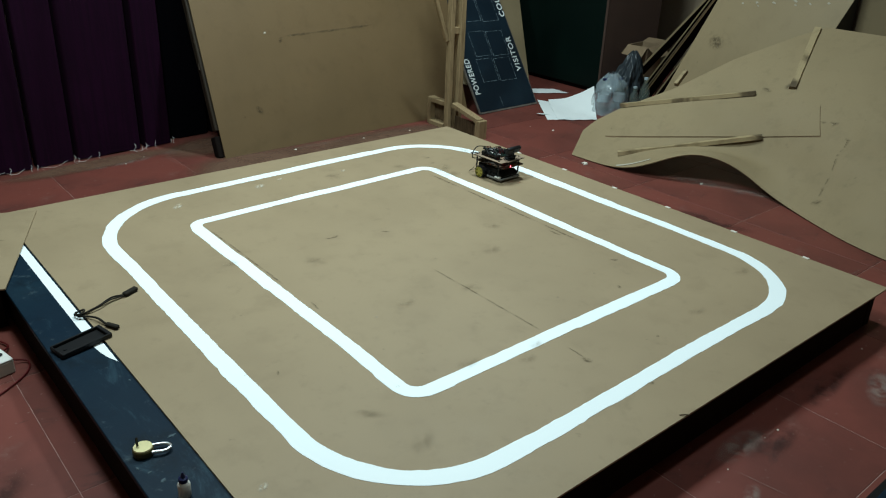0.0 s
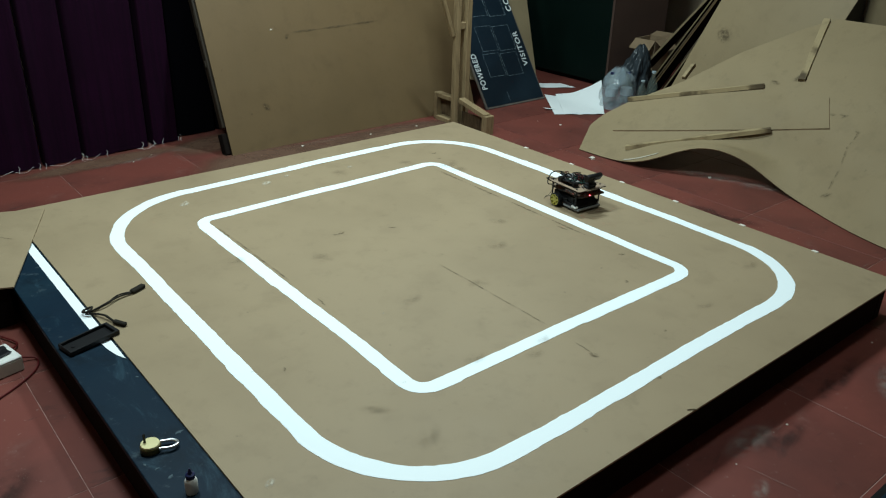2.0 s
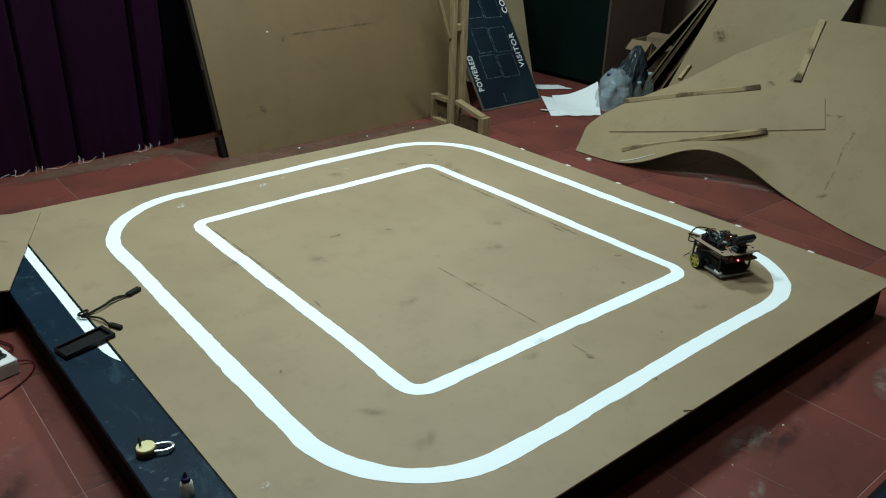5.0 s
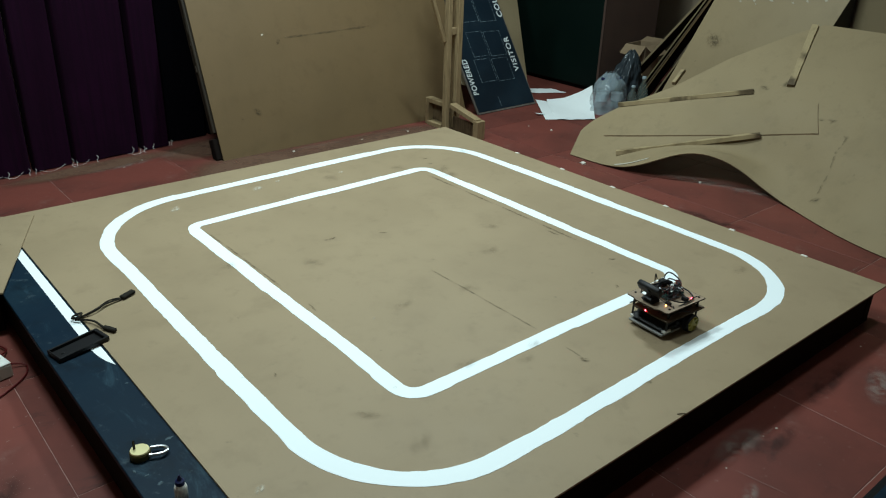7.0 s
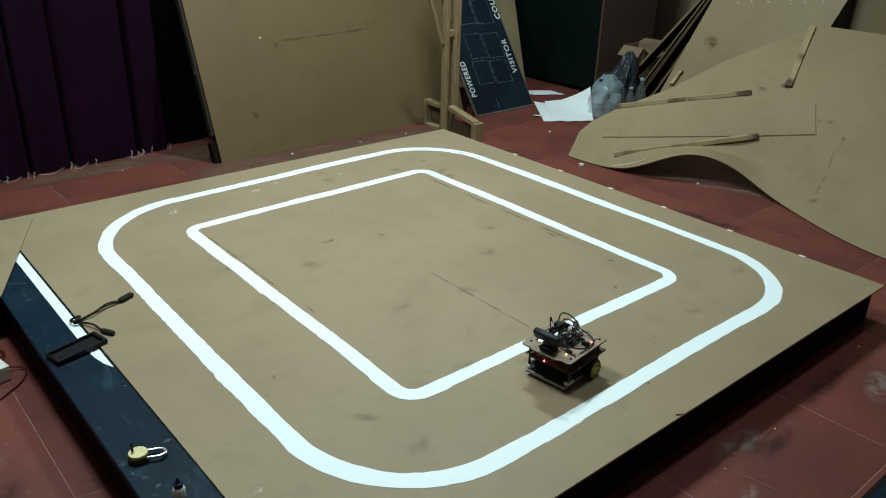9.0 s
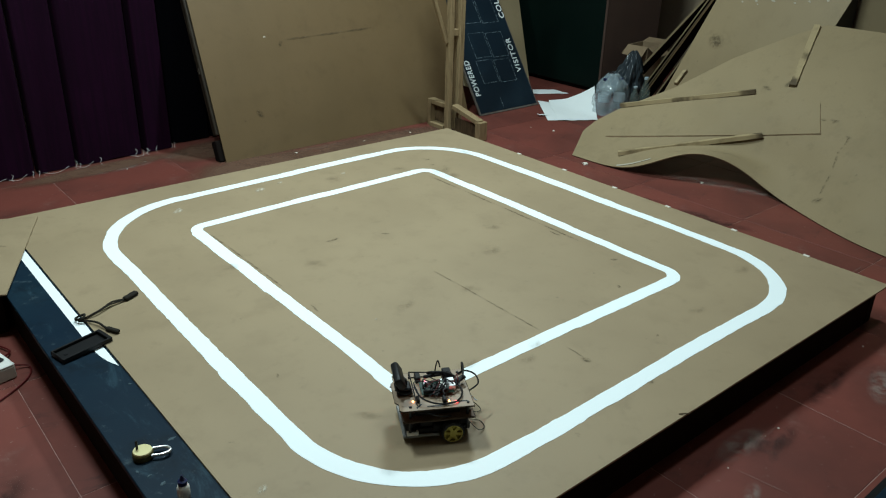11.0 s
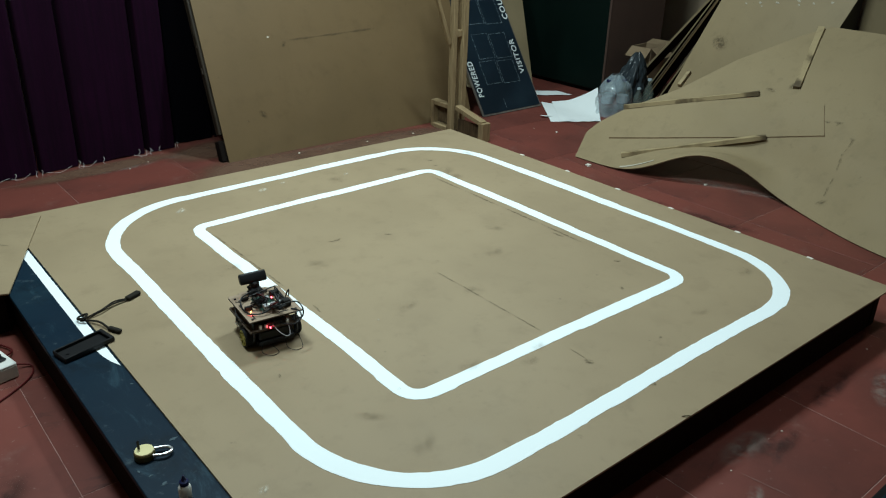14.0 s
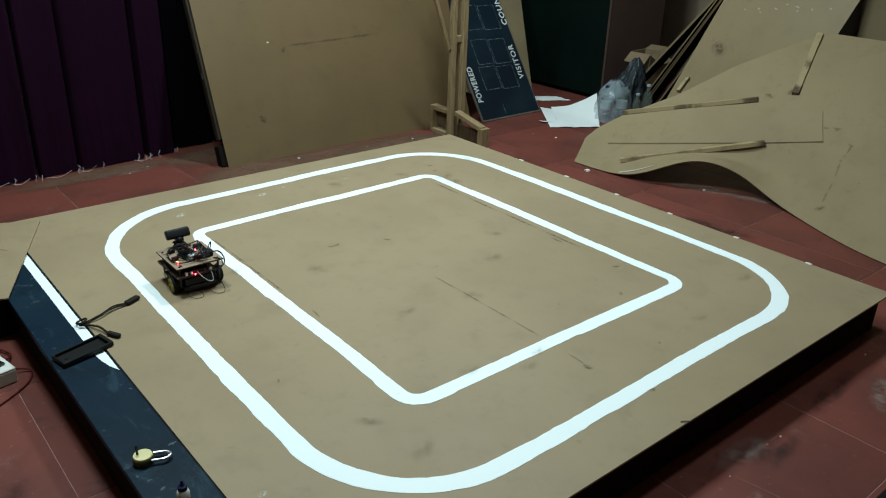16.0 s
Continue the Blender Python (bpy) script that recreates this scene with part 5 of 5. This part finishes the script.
        pts = [(x0, y0, 0.112)]
        for q in range(3):
            pts.append((x0 + 0.045 * (rnd.random() - 0.5), y0 + 0.045 * (rnd.random() - 0.5), 0.118 + 0.022 * rnd.random()))
        pts.append((x0 + 0.05 * (rnd.random() - 0.5), y0 + 0.05 * (rnd.random() - 0.5), 0.112))
        part("jumper_wire", tube(pts, 0.0013 + 0.0008 * rnd.random(), steps=6, n=6), CABLE if k % 4 else RED_WIRE, ob)
    for k in range(8):
        # and between the decks
        y0 = -0.07 + 0.14 * rnd.random()
        x0 = rnd.choice((-0.080, 0.070))
        pts = [(x0, y0, 0.075), (x0 * 1.10, y0 + 0.01, 0.088), (x0 * 1.05, y0 + 0.03 * (rnd.random() - 0.5), 0.096), (x0 * 0.8, y0, 0.097)]
        part("jumper_wire", tube(pts, 0.0015, steps=5, n=6), CABLE, ob)
    for s in (-1, 1):
        part("jumper_wire", tube([(-0.03, s * 0.075, 0.074), (0.0, s * 0.088, 0.086), (0.03, s * 0.084, 0.094), (0.06, s * 0.074, 0.090), (0.07, s * 0.07, 0.075)], 0.0017, steps=6, n=6), CABLE, ob)
    part("antenna_lead", tube([(-0.012, -0.060, 0.112), (-0.016, -0.066, 0.135), (-0.022, -0.070, 0.146), (-0.027, -0.066, 0.128)], 0.0019), CABLE, ob)
    # wheels
    wheels = []
    for s in (-1, 1):
        w = part("wheel", lathe([(0.008, -0.012), (0.010, -0.011), (0.010, 0.011), (0.008, 0.012)], 14), YELLOW, ob)
        m = Matrix.Rotation(radians(-90 * s), 4, "X")
        tyre = lathe([(0.0240, -0.012), (0.0275, -0.0115), (0.0288, -0.008), (0.0288, 0.008), (0.0275, 0.0115), (0.0240, 0.012)], 32)
        bmesh.ops.delete(tyre, geom=[f for f in tyre.faces if len(f.verts) > 4], context="FACES_ONLY")
        for k in range(24):
            a = 2 * math.pi * k / 24
            box(0.0283, 0.0300, -0.0016, 0.0016, -0.009, 0.009, 0, tyre, Matrix.Rotation(a, 4, "Z"))
        part("tyre", tyre, RUBBER, w, "ribbed black rubber tyre")
        rim = lathe([(0.0220, -0.0115), (0.0243, -0.012), (0.0243, 0.0125), (0.0220, 0.012)], 32)
        bmesh.ops.delete(rim, geom=[f for f in rim.faces if len(f.verts) > 4], context="FACES_ONLY")
        for k in range(6):
            box(0.008, 0.0225, -0.0038, 0.0038, 0.004, 0.0115, 0, rim, Matrix.Rotation(math.pi * k / 3, 4, "Z"))
        lathe([(0.0221, 0.001), (0.0222, 0.004), (0.0222, 0.0045)], 32, rim)
        part("rim", rim, YELLOW, w, "yellow plastic spoked rim")
        wheels.append((w, s, m))
    return ob, wheels


ROBOT, WHEELS = robot_car()

# seconds, x, y, heading in degrees
DRIVE = (
    (0.0, 0.829, 0.455, -88.0), (0.5, 0.820, 0.327, -91.5), (1.0, 0.815, 0.203, -95.0), (1.5, 0.795, 0.075, -95.5), (2.0, 0.779, -0.048, -94.5),
    (2.5, 0.775, -0.170, -89.5), (3.0, 0.780, -0.294, -86.5), (3.5, 0.792, -0.423, -88.0), (4.0, 0.793, -0.559, -90.7), (4.5, 0.789, -0.690, -94.0),
    (5.0, 0.760, -0.800, -108.0), (5.5, 0.672, -0.885, -134.0), (6.0, 0.535, -0.930, -157.0), (6.5, 0.400, -0.932, -173.0), (7.0, 0.280, -0.918, -183.5),
    (7.5, 0.163, -0.898, -185.0), (8.0, 0.047, -0.883, -182.5), (8.5, -0.069, -0.889, -177.5), (9.0, -0.185, -0.907, -172.5), (9.5, -0.303, -0.926, -174.0),
    (10.0, -0.424, -0.934, -180.0), (10.5, -0.540, -0.920, -192.0), (11.0, -0.648, -0.862, -209.0), (11.5, -0.739, -0.774, -229.0), (12.0, -0.786, -0.672, -248.0),
    (12.5, -0.804, -0.558, -262.5), (13.0, -0.800, -0.435, -275.0), (13.5, -0.786, -0.308, -279.5), (14.0, -0.776, -0.191, -276.0), (14.5, -0.777, -0.070, -270.5),
    (15.0, -0.785, 0.053, -267.0), (15.5, -0.791, 0.180, -268.5), (16.0, -0.797, 0.308, -270.0))


def driven(t):
    """Place and heading between two rows."""
    for a, b in zip(DRIVE, DRIVE[1:]):
        if a[0] <= t <= b[0]:
            k = (t - a[0]) / (b[0] - a[0])
            return [a[i] + (b[i] - a[i]) * k for i in (1, 2, 3)]
    return list(DRIVE[-1][1:])
# ---- floor tiles ----


def floor_tiles():
    floor = bpy.data.objects["floor"]
    me = mesh_of(box(-0.309, 0.309, -0.309, 0.309, -0.012, 0.0, 0.0008), TILE)
    x = -1.415 - 0.62 * 3 + 0.31
    while x < FLOOR_X1 + 0.3:
        y = 0.225 - 0.62 * 7 + 0.31
        while y < FLOOR_Y1 + 0.3:
            ob = new("tile", me)
            ob.parent = floor
            ob.matrix_basis = pose(x, y, 0.0006 * wob(x * 7, y * 7), 0.05 * wob(x, y), 0.05 * wob(y, x))
            y += 0.62
        x += 0.62


floor_tiles()


def motions():
    walk(ROBOT, [(t, pose(x, y, H, 0, 0, a)) for t, x, y, a in DRIVE])
    for wheel, side, stand in WHEELS:
        rows, turn, step = [], 0.0, 0.1
        last = None
        for i in range(161):
            t = i * step
            x, y, a = driven(t)
            hub = Vector((x, y)) + Matrix.Rotation(radians(a), 2) @ Vector((-0.035, side * 0.078))
            if last is not None:
                turn += (hub - last).length / 0.0300
            last = hub
            rows.append((t, Matrix.Translation((-0.035, side * 0.078, 0.0300)) @ Matrix.Rotation(turn, 4, "Y") @ stand))
        walk(wheel, rows)


motions()
